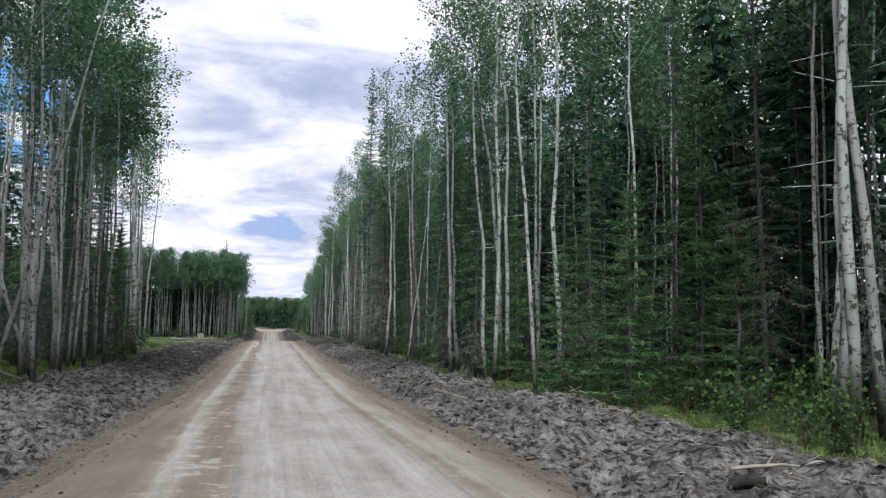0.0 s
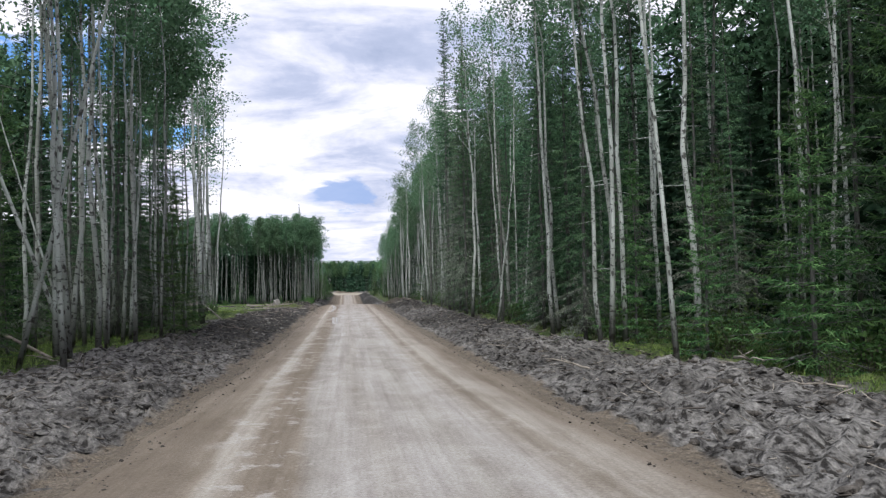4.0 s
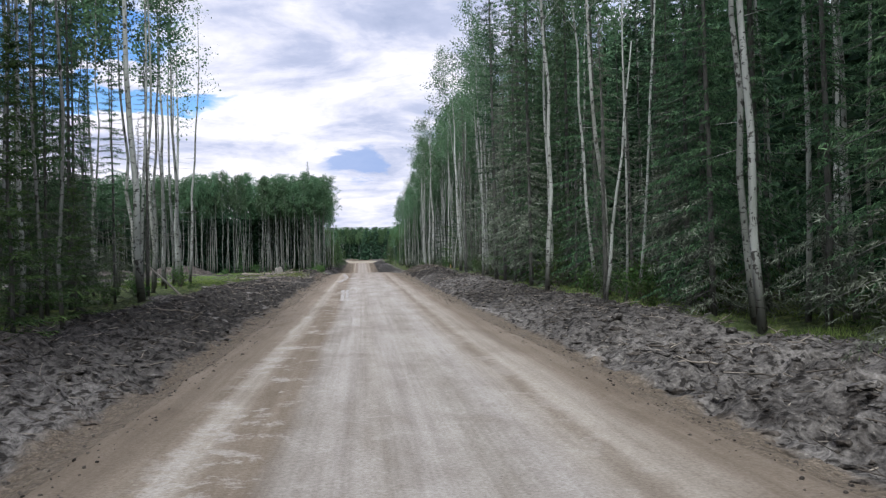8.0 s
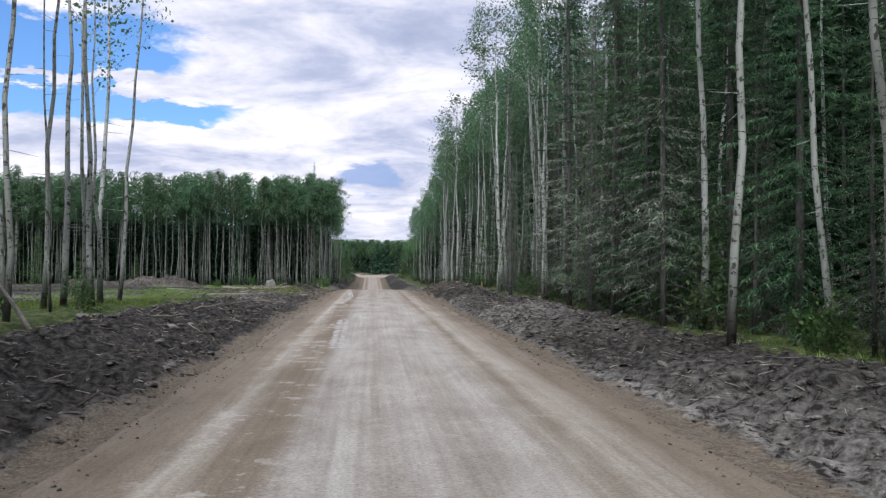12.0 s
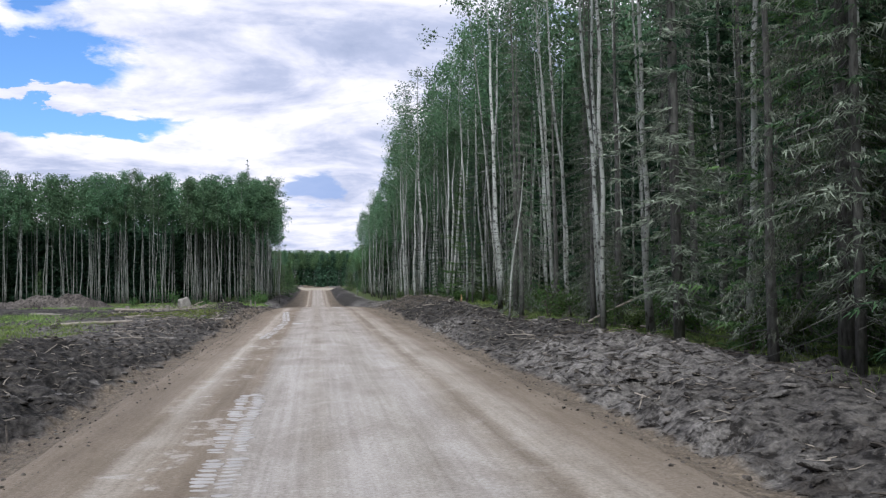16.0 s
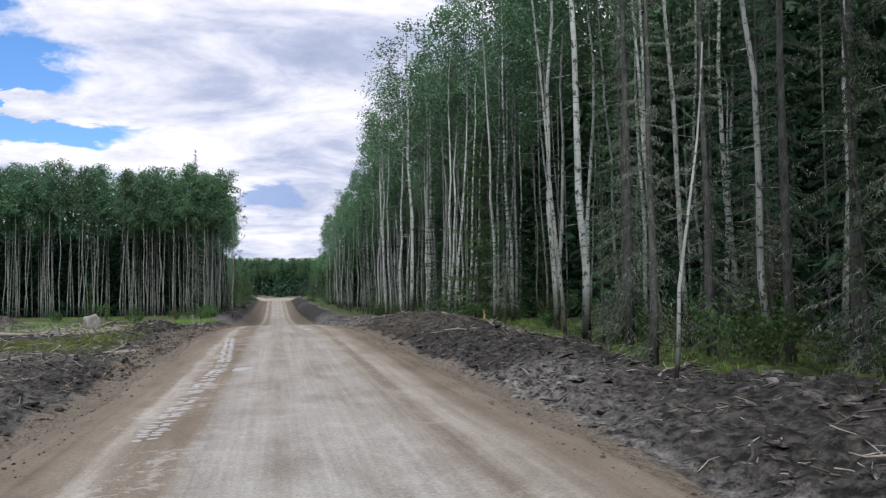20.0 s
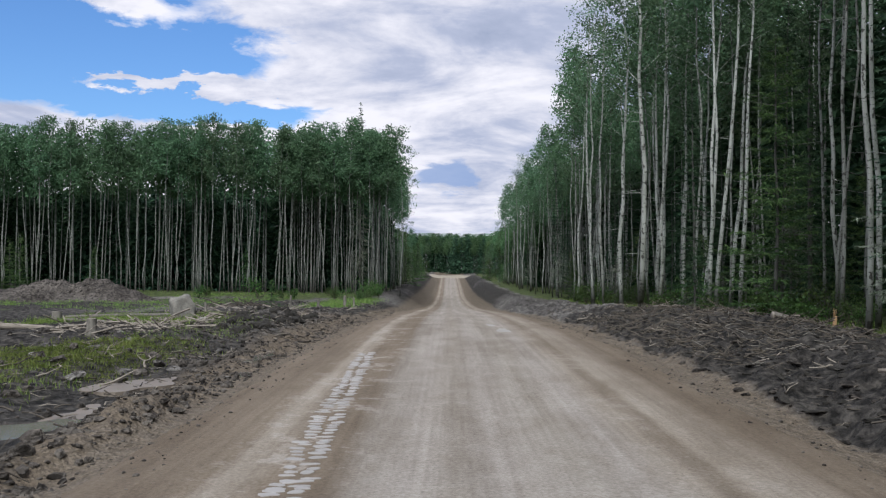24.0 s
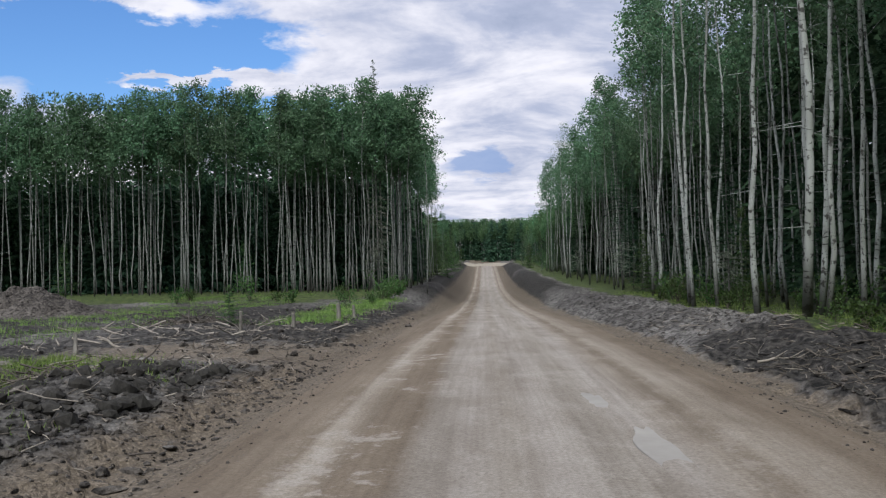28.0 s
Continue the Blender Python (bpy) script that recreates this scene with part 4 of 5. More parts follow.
LOW_MIXED = [(SPRUCES, 0.35, 0.35, 0.6), (ASPENS, 0.2, 0.7, 0.95), (THIN_ASPENS, 0.25, 0.8, 1.0), (YOUNG, 0.2, 0.8, 1.6)]
SHORT = [(THIN_ASPENS, 0.35, 0.35, 0.5), (SPRUCES, 0.4, 0.3, 0.5), (YOUNG, 0.25, 1.0, 1.8)]
for x, y, s in [(-10.6, 56.5, 0.8), (-11.4, 59.0, 0.9), (-9.8, 62.0, 0.75), (-11.0, 64.0, 0.9), (-9.4, 67.5, 0.7), (-11.8, 68.5, 0.95), (-10.2, 73.0, 0.8), (-9.7, 76.4, 0.65), (-11.6, 76.0, 0.9)]:
    plant(FINE_SPRUCES, x, y, s)
fill(9.9, 11.8, 33, 124, 2.1, 0.9, CURTAIN)
fill(12.0, 15.0, 14, 36, 2.3, 1.0, [(FINE_SPRUCES, 0.5, 0.7, 1.05), (ASPENS, 0.35, 0.9, 1.1), (YOUNG, 0.15, 0.8, 1.6)])
fill(-13.4, -10.4, 34, 58, 2.1, 0.9, LOW_CURTAIN)
fill(-13.4, -10.4, 58, 80, 2.1, 0.9, CURTAIN)
fill(-13.4, -9.4, 12, 34, 2.6, 1.0, [(ASPENS, 0.35, 0.7, 0.95), (THIN_ASPENS, 0.25, 0.8, 1.0), (YOUNG, 0.4, 0.7, 1.5)])
fill(-10.6, -8.2, 29, 64, 1.9, 0.9, [(ASPENS, 0.45, 0.7, 0.95), (THIN_ASPENS, 0.4, 0.85, 1.1), (YOUNG, 0.15, 0.5, 1.0)])
fill(-15, -10.5, 82, 98, 2.7, 1.2, [(THIN_ASPENS, 0.4, 0.8, 1.0), (BARE_ASPENS, 0.35, 0.8, 1.1), (YOUNG, 0.25, 0.7, 1.4)])
fill(11.8, 17.5, 14, 122, 3.0, 1.25, MIXED)
fill(9.8, 16, 122, 200, 2.5, 1.2, LEAFY)
fill(10.6, 13.0, 199, 292, 2.5, 1.1, [(ASPENS, 0.3, 0.8, 0.98), (THIN_ASPENS, 0.55, 0.85, 1.0), (SPRUCES, 0.15, 0.5, 0.9)])
fill(-18.5, -13.4, 38, 62, 3.0, 1.25, LOW_MIXED)
fill(-18.5, -13.4, 62, 82, 3.0, 1.25, MIXED)
fill(-18.5, -13.4, 12, 38, 3.6, 1.25, [(THIN_ASPENS, 0.6, 0.8, 1.0), (YOUNG, 0.4, 0.9, 1.6)])
fill(-62, -6.8, 212, 213.9, 1.9, 0.9, [(THIN_ASPENS, 0.90, 0.93, 1.02), (YOUNG, 0.10, 0.7, 1.5)])
plant(FINE_SPRUCES, -9.4, 213.5, 1.10, which=2)
fill(-9, -6.4, 217, 262, 2.8, 1.3, [(THIN_ASPENS, 1.0, 0.8, 1.05)])
fill(8.5, 14, 268, 388, 4.5, 1.5, SHORT)
fill(-14, -8.0, 262, 388, 4.5, 1.5, SHORT)


# ---- woods behind ----
def woods_block(seed, wide, deep, count, h, dark=0.5, vary=0.4, leafage=None):
    """A block of woods too deep in to count."""
    r = np.random.RandomState(seed)
    root = new("background_woods")
    wood, leaf, need = Pile(), Pile(), Pile()
    for i in range(count):
        x, y, hh = r.rand() * wide, r.rand() * deep, h * (0.95 - vary / 2 + vary * r.rand())
        if r.rand() < dark:
            n = 170
            u = 0.02 + 0.97 * r.rand(n) ** 1.1
            az = r.rand(n) * 6.283
            out = np.column_stack([np.cos(az), np.sin(az), np.zeros(n)])
            rr = (1.7 * (1 - u) ** 0.8 + 0.1)[:, None] * (0.1 + 0.7 * r.rand(n, 1))
            c = np.array([x, y, 0]) + out * rr + np.column_stack([u * 0, u * 0, u * hh])
            d = unit(out + [0, 0, -0.45] + r.normal(size=(n, 3)) * 0.35)
            need.sprays(c, d * 1.0, unit(np.cross(d, r.normal(size=(n, 3)))) * 0.18)
        else:
            b = r.normal(size=2) * 0.25
            wood.tube([(x, y, -0.3), (x + b[0], y + b[1], hh * 0.5), (x + b[0] * 2, y + b[1], hh)], [0.062, 0.048, 0.02], 4, False)
            n = 560
            c = np.array([x + b[0] * 1.5, y + b[1], hh * 0.80]) + np.clip(r.normal(size=(n, 3)), -1.8, 1.8) * [0.85, 0.85, hh * 0.10]
            a = unit(r.normal(size=(n, 3)))
            leaf.sprays(c, a * 0.34, unit(np.cross(a, r.normal(size=(n, 3)))) * 0.13)
    if wood.n:
        part("trunks", wood, SHADED_BARK, root)
    if leaf.n:
        part("crowns", leaf, leafage or ASPEN_LEAF, root, smooth_faces=False)
    if need.n:
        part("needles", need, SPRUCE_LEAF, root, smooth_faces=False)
    return tagged(root, "dense dark woods of spruce and aspen behind the edge", "woods", kind="stuff")


def spread(blocks, spots):
    first = set()
    for i, (x, y, turn) in enumerate(spots):
        ob = blocks[i % len(blocks)]
        m = pose(x, y, float(ground_z(x, y)) - 0.1, 0, 0, turn)
        if ob.name in first:
            copy_thing(ob, m)
        else:
            first.add(ob.name)
            ob.matrix_basis = m


DEEP = [woods_block(300 + i, 14, 12, 44, 19.0, 0.66) for i in range(3)]
OPEN = [woods_block(330 + i, 12, 9, 24, 18.7, 0.0, 0.12) for i in range(2)]
STAND = [woods_block(320 + i, 12, 12, 64, 13.0, 0.92, 0.25) for i in range(2)]
# far blocks take the leaf colour that has haze painted in
FAR = [woods_block(340 + i, 12, 10, 60, 12.0, 0.4, 0.38, HAZED_LEAF) for i in range(2)]
LOW = [woods_block(360 + i, 14, 12, 44, 15.5, 0.66) for i in range(2)]
spread(DEEP, [(17.0, y, 0) for y in list(range(14, 60, 12)) + list(range(98, 260, 12))] + [(30.0, y, 0) for y in range(116, 190, 12)])
spread(LOW, [(17.0, y, 0) for y in range(62, 96, 12)] + [(30.0, y, 0) for y in range(80, 110, 12)] + [(-30.0, y, 0) for y in range(44, 76, 12)])
spread(OPEN, [(x, 214, 0) for x in range(-79, -18, 12)] + [(-18.6, 215.5, 0)] + [(14.8, y, 0) for y in range(200, 290, 10)])
spread(STAND, [(x, y, 0) for y in (224, 236) for x in range(-94, -20, 12)] + [(-21, y, 0) for y in (243, 255)])
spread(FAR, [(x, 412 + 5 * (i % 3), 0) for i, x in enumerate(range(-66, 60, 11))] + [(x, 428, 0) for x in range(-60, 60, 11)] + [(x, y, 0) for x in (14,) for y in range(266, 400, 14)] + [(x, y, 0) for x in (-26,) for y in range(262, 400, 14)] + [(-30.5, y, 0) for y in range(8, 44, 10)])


# ---- earth, stones and broken wood ----
ICO_T = (1 + 5 ** 0.5) / 2
ICO_V = np.array([(-1, ICO_T, 0), (1, ICO_T, 0), (-1, -ICO_T, 0), (1, -ICO_T, 0), (0, -1, ICO_T), (0, 1, ICO_T),
                  (0, -1, -ICO_T), (0, 1, -ICO_T), (ICO_T, 0, -1), (ICO_T, 0, 1), (-ICO_T, 0, -1), (-ICO_T, 0, 1)]) / 1.9
ICO_F = [(0, 11, 5), (0, 5, 1), (0, 1, 7), (0, 7, 10), (0, 10, 11), (1, 5, 9), (5, 11, 4), (11, 10, 2), (10, 7, 6), (7, 1, 8),
         (3, 9, 4), (3, 4, 2), (3, 2, 6), (3, 6, 8), (3, 8, 9), (4, 9, 5), (2, 4, 11), (6, 2, 10), (8, 6, 7), (9, 8, 1)]


def strip_spots(r, n, near, far_, y0, y1, side=0):
    """Random places in the strips beside the road, at near to far_ metres from its edge."""
    y = y0 + (y1 - y0) * r.rand(n)
    d = near + (far_ - near) * r.rand(n)
    s = np.where(r.rand(n) < 0.5, 1, -1) if side == 0 else np.full(n, side)
    return np.where(s > 0, 4.1 + d, -3.0 - d), y


def lumps_of(seed, n, near, far_, y0, y1, small, big, side=0, flat=(1, 1, 0.7), aim=None):
    r = np.random.RandomState(seed)
    pile = Pile()
    x, y = strip_spots(r, n, near, far_, y0, y1, side)
    z = np.maximum(ground_z(x, y), np.where((x > -3.6) & (x < 4.7), road_surface(x, y), -99))
    size = small * (big / small) ** (r.rand(n) ** 2.2)
    for i in range(n):
        v = ICO_V * (0.7 + 0.6 * r.rand(12, 1)) * size[i] * (0.7 + 0.6 * r.rand(3)) * np.array(flat)
        a = r.rand() * 6.283 if aim is None else aim + 0.5 * r.normal()
        v = v @ np.array([[math.cos(a), -math.sin(a), 0], [math.sin(a), math.cos(a), 0], [0, 0, 1]])
        pile.add(v + [x[i], y[i], z[i] + size[i] * 0.12], ICO_F)
    return pile


def slabs_of(seed, n, near, far_, y0, y1, small, big, side=0):
    """Flattened smooth lumps of clay that lie over one another, long side along the blade's path."""
    r = np.random.RandomState(seed)
    bm = bmesh.new()
    bmesh.ops.create_icosphere(bm, subdivisions=2, radius=1.0)
    ball = np.array([v.co[:] for v in bm.verts])
    tri = [[v.index for v in f.verts] for f in bm.faces]
    bm.free()
    pile = Pile()
    x, y = strip_spots(r, n, near, far_, y0, y1, side)
    z = ground_z(x, y)
    size = small * (big / small) ** (r.rand(n) ** 1.6)
    for i in range(n):
        k = r.normal(size=(3, 3)) * 1.3
        v = ball * (1 + 0.22 * np.sin(ball @ k + r.rand(3) * 6).sum(1, keepdims=True) / 1.7 + 0.08 * np.sin(ball @ (k * 3)).sum(1, keepdims=True))
        v = np.clip(v, -0.85, 0.85) * size[i] * [0.55 + 0.3 * r.rand(), 0.9 + 0.6 * r.rand(), 0.16 + 0.17 * r.rand()]
        a, b = radians(28) + 0.5 * r.normal(), 0.25 * r.normal()
        v = v @ np.array([[1, 0, 0], [0, math.cos(b), -math.sin(b)], [0, math.sin(b), math.cos(b)]])
        v = v @ np.array([[math.cos(a), math.sin(a), 0], [-math.sin(a), math.cos(a), 0], [0, 0, 1]])
        pile.add(v + [x[i], y[i], z[i] + size[i] * 0.03], tri)
    return pile


def loose(name, pile, mat, label, category):
    return tagged(new(name, pile.mesh(name, mat, False)), label, category, kind="stuff")


loose("earth_clods", lumps_of(401, 2600, 0.5, 4.6, 14, 160, 0.02, 0.085), CLOD, "crumbled dark earth clods along the banks", "earth")
loose("earth_clods", lumps_of(406, 3400, 0.5, 4.6, 14, 150, 0.02, 0.10, 0, (0.8, 2.0, 0.5), radians(-55)), CLOD, "flat crumbs of turned clay along the banks", "earth")
loose("earth_clods", lumps_of(413, 2400, 0.5, 4.6, 14, 118, 0.02, 0.10, 0, (0.8, 2.2, 0.45), radians(-62)), DIRT, "grey crumbs of clay along the banks", "earth")
loose("earth_clods", lumps_of(402, 6500, -0.5, 1.0, 14, 160, 0.008, 0.034), CLOD, "small clods and pebbles along the road's shoulders", "earth")
loose("earth_clods", lumps_of(403, 1500, 0.4, 9.0, 112, 185, 0.03, 0.17, -1), CLOD, "dark churned clods in the muddy clearing", "earth")

for seed_, n_, a_, b_, c_, d_, e_ in [(407, 300, 0.9, 4.4, 14, 62, 0), (408, 380, 0.9, 4.4, 62, 114, 0), (412, 70, 0.6, 6.0, 116, 160, -1)]:
    loose("earth_slabs", slabs_of(seed_, n_, a_, b_, c_, d_, 0.07, 0.24, e_), DIRT, "smooth slabs of turned clay lying on the bank", "earth")

loose("earth_slabs", slabs_of(409, 300, 0.8, 3.8, 114, 152, 0.06, 0.20, 1), CHAR_BARK, "slabs of black peat on the windrow", "earth")


def stick_pile(r, n, spots, low, high, rad):
    pile = Pile()
    x, y = spots
    z = ground_z(x, y)
    for i in range(n):
        a, ln = r.rand() * 6.283, low * (high / low) ** r.rand()
        d = np.array([math.cos(a), math.sin(a), 0.25 * r.normal()]) * ln / 2
        c = np.array([x[i], y[i], z[i] + 0.03 + abs(d[2]) * 0.5])
        k = np.array([r.normal(), r.normal(), 0.5 * r.normal()]) * ln * 0.08
        w = rad * (0.5 + r.rand())
        pile.tube([c - d, c + k, c + d], [w, w * 0.8, w * 0.35], 4)
    return pile


r_ = np.random.RandomState(410)
loose("root_debris", stick_pile(r_, 3600, strip_spots(r_, 3600, 0.8, 4.9, 14, 165), 0.10, 0.6, 0.012), ROOT_WOOD, "broken dark roots and twigs in the turned earth", "debris")
loose("wood_splinters", stick_pile(r_, 2600, strip_spots(r_, 2600, 0.9, 5.0, 14, 165), 0.08, 0.45, 0.009), PALE_WOOD, "pale broken twigs and splinters on the banks", "debris")
loose("wood_splinters", stick_pile(r_, 420, strip_spots(r_, 420, 2.0, 12.0, 112, 185, -1), 0.15, 0.9, 0.014), PALE_WOOD, "bleached slash wood scattered in the clearing", "debris")
loose("root_debris", stick_pile(r_, 700, (5.0 + 3.4 * r_.rand(700), 130 + 19 * r_.rand(700)), 0.12, 0.7, 0.011), ROOT_WOOD, "tangled roots and bark in the dark windrow", "debris")

loose("root_debris", stick_pile(r_, 1100, (5.2 + 3.6 * r_.rand(1100), 131 + 15 * r_.rand(1100)), 0.15, 0.7, 0.010), ROOT_WOOD, "heaped broken roots on the dark windrow", "debris")
loose("wood_splinters", stick_pile(r_, 420, (5.4 + 3.6 * r_.rand(420), 130 + 17 * r_.rand(420)), 0.12, 0.5, 0.008), GREY_BARK, "grey broken sticks on the dark windrow", "debris")
loose("earth_clods", lumps_of(404, 1800, 1.0, 4.6, 116, 150, 0.015, 0.09, 1), CHAR_BARK, "black peat clods in the windrow", "earth")
loose("earth_clods", lumps_of(405, 700, 0.35, 1.3, 118, 131, 0.02, 0.09, -1), CLOD, "dark clods in a ridge beside the wet clay", "earth")
loose("wood_splinters", stick_pile(r_, 160, (-10.6 + 3.6 * r_.rand(160), 138 + 7 * r_.rand(160)), 0.3, 1.6, 0.025), PALE_WOOD, "bleached slash wood round the logs", "debris")
loose("root_debris", stick_pile(r_, 260, (-8.2 + 1.6 * r_.normal(size=260) * 0.6, 147.5 + 1.2 * r_.normal(size=260)), 0.2, 0.9, 0.014), ROOT_WOOD, "tangle of roots and brush near the boulder", "debris")
loose("earth_clods", lumps_of(407, 650, 1.7, 3.7, 139, 148.5, 0.03, 0.19, -1), CHAR_BARK, "black clods on the mound beside the turn-off", "earth")
loose("earth_clods", lumps_of(408, 2600, 0.35, 2.4, 130, 152, 0.014, 0.055, -1), CLOD, "brown crumbs of earth along the clearing's edge", "earth")
r_ = np.random.RandomState(409)
loose("root_debris", stick_pile(r_, 150, (-12.4 + 1.1 * r_.normal(size=150), 171.5 + 0.8 * r_.normal(size=150)), 0.4, 1.8, 0.025), ROOT_WOOD, "heap of brush beyond the turn-off", "debris")
loose("wood_splinters", stick_pile(r_, 45, (-10.5 + 2.2 * r_.normal(size=45), 165 + 2.5 * r_.normal(size=45)), 0.4, 1.6, 0.03), PALE_WOOD, "bleached sticks beyond the turn-off", "debris")
plant(YOUNG, -10.3, 168.5, 0.55, which=0)


def branch(seed, length, rad, mat):
    r = np.random.RandomState(seed)
    ob = new("fallen_branch")
    t = np.linspace(-0.5, 0.5, 7)
    pts = np.column_stack([t * length, np.cumsum(r.normal(size=7)) * 0.035 * length, np.abs(np.cumsum(r.normal(size=7))) * 0.025 * length])
    pile = Pile()
    pile.tube(pts, rad * (1 - 0.65 * (t + 0.5)), 6)
    for i in (2, 4):
        d = np.array([0.5, r.choice([-1, 1]) * 0.7, 0.25 + 0.3 * r.rand()]) * length * 0.22
        side = Pile()
        side.tube([pts[i], pts[i] + d * 0.6, pts[i] + d + [0.05, 0, 0.03]], [rad * 0.5, rad * 0.35, rad * 0.12], 5)
        part("twig", side, mat, ob)
    part("stem", pile, mat, ob)
    return tagged(ob, "bleached broken branch lying on the bank" if mat == PALE_WOOD else "dark broken branch lying on the bank", "branch", "branches on the banks")


BRANCHES = [branch(420 + i, 0.9 + 0.25 * i, 0.028 + 0.004 * i, PALE_WOOD if i % 3 else ROOT_WOOD) for i in range(6)]
laid = set()


def lay(kinds, x, y, turn, scale=1.0, lift=0.02, pitch=0.0):
    ob = kinds[int(R.randint(len(kinds)))]
    m = pose(x, y, float(ground_z(x, y)) + lift, 0, pitch, turn) @ Matrix.Scale(scale, 4)
    if ob.name in laid:
        return copy_thing(ob, m @ Matrix.Diagonal((*ob.scale, 1)).inverted())
    laid.add(ob.name)
    ob.matrix_basis = m
    return ob


for x, y in zip(*strip_spots(R, 70, 1.4, 5.0, 16, 112)):
    lay(BRANCHES, x, y, R.rand() * 360, 0.35 + 0.45 * R.rand())
for x, y in zip(*strip_spots(R, 26, 2.2, 10.0, 118, 170, -1)):
    lay(BRANCHES, x, y, R.rand() * 360, 0.4 + 0.7 * R.rand())
for x, y in zip(*strip_spots(R, 20, 1.2, 4.6, 112, 160, 1)):
    lay(BRANCHES, x, y, R.rand() * 360, 0.4 + 0.5 * R.rand())


def log(a, b, rad, mat, label, lift=0.0, cut=None, name="log"):
    """A log between two places on the ground, with pale sawn or broken ends."""
    ob = new(name)
    pa = np.array([a[0], a[1], float(ground_z(*a[:2])) + rad * 0.8 + (a[2] if len(a) > 2 else 0)])
    pb = np.array([b[0], b[1], float(ground_z(*b[:2])) + rad * 0.6 + (b[2] if len(b) > 2 else 0)])
    mid = (pa + pb) / 2
    pts = [(pa - mid) + (pb - pa) * t + np.array([0, 0, 0.02 * math.sin(5 * t)]) for t in np.linspace(0, 1, 7)]
    ob.matrix_basis = pose(*mid)
    pile, ends = Pile(), Pile()
    pile.tube(pts, rad * np.linspace(1, 0.72, 7), 9, False)
    u = unit(pb - pa)
    ends.tube([pts[0] - u * 0.004, pts[0] + u * 0.02], [rad * 0.985] * 2, 9)
    tail = Pile()
    tail.tube([pts[-1] - u * 0.02, pts[-1] + u * 0.004], [rad * 0.715] * 2, 9)
    part("stem", pile, mat, ob)
    part("cut_end", ends, cut or PALE_WOOD, ob, "paler cut end")
    part("cut_end", tail, cut or PALE_WOOD, ob, "paler cut end")
    return tagged(ob, label, "log")


log((-12.4, 144.9), (-9.7, 143.2), 0.10, PALE_WOOD, "bleached debarked log lying across the clearing")
log((-12.0, 143.4), (-9.6, 142.3), 0.06, GREY_BARK, "grey weathered log lying beside a longer one")
log((-12.5, 138.5), (-9.5, 139.6), 0.10, PALE_WOOD, "bleached log half sunk in mud")
log((-13.5, 147.0), (-10.5, 151.5), 0.12, GREY_BARK, "grey log among the grass in the clearing")
log((-11.0, 118.5), (-8.2, 121.5), 0.10, PALE_WOOD, "bleached log at the edge of the clearing")
log((-16.0, 133.0), (-11.5, 132.0), 0.11, GREY_BARK, "grey log lying in the cleared ground")
log((-11.5, 50.5, 0.9), (-8.0, 46.9), 0.06, PALE_WOOD, "thin pale pole fallen between the aspens")
log((-10.2, 30.6), (-8.3, 33.5), 0.10, CUT_WOOD, "orange-tinted fresh log lying in the grass")
log((-10.5, 34.5), (-8.6, 36.2), 0.09, PALE_WOOD, "pale log lying at the wood's edge")
log((-8.0, 81.0), (-10.2, 84.0, 1.5), 0.06, GREY_BARK, "grey snag leaning up from the bank")
log((-5.0, 26.2), (-3.9, 26.5), 0.05, ROOT_WOOD, "short dark stick of wood on the bank")
log((8.95, 106.2), (10.95, 106.6, 1.15), 0.045, PALE_WOOD, "pale pole leaning against the aspens")
log((7.2, 134.4), (9.3, 134.9), 0.08, GREY_BARK, "grey log lying on the dark windrow")
log((8.6, 103.45), (10.9, 103.0), 0.06, PALE_WOOD, "thin pale log lying on the forest floor")
log((8.8, 106.1), (11.6, 105.0), 0.05, PALE_WOOD, "pale debarked pole lying between the trees")
log((9.4, 94.5), (11.0, 99.0), 0.07, GREY_BARK, "grey log on the forest floor")
log((8.3, 92.0), (7.2, 90.2), 0.06, PALE_WOOD, "short pale log beside the bank")
log((6.0, 24.8), (6.35, 24.5), 0.09, CHAR_BARK, "short charred block of wood on the bank")


def leaning_trunk(x, y, h, rad, rx, ry, label, bark=None):
    ob = new("dead_trunk")
    pile = Pile()
    line = trunk_line(np.random.RandomState(int(y * 10)), h, 0.06, 8)
    pile.tube(line, rad * np.linspace(1, 0.3, 8), 7)
    for i in range(6):
        p = at_height(line, h * (0.4 + 0.09 * i))
        twigs = Pile()
        twigs.tube([p, p + [0.5 * math.cos(i * 2.4), 0.5 * math.sin(i * 2.4), 0.25]], [0.012, 0.004], 3)
        part("twig", twigs, GREY_BARK, ob)
    part("stem", pile, bark or ASPEN_BARK, ob)
    ob.matrix_basis = pose(x, y, float(ground_z(x, y)) - 0.1, rx, ry, 0)
    tagged(ob, label, "tree")


leaning_trunk(-7.9, 47.4, 15.0, 0.075, 0, -21, "dead aspen pole leaning across its neighbours")
leaning_trunk(-8.6, 44.8, 14.0, 0.08, 0, 12, "slanting aspen pole without leaves")
leaning_trunk(-9.2, 52.0, 11.0, 0.05, 4, -14, "thin dead pole leaning in the wood")
leaning_trunk(10.8, 26.5, 14.0, 0.12, 0, -1.5, "charred dead trunk beside pale aspens", CHAR_BARK)
leaning_trunk(7.4, 111.4, 6.5, 0.045, 0, 9, "thin sapling pole leaning out from the edge")
leaning_trunk(8.2, 69.0, 9.0, 0.07, 0, 7, "slanting pale pole at the wood's edge")


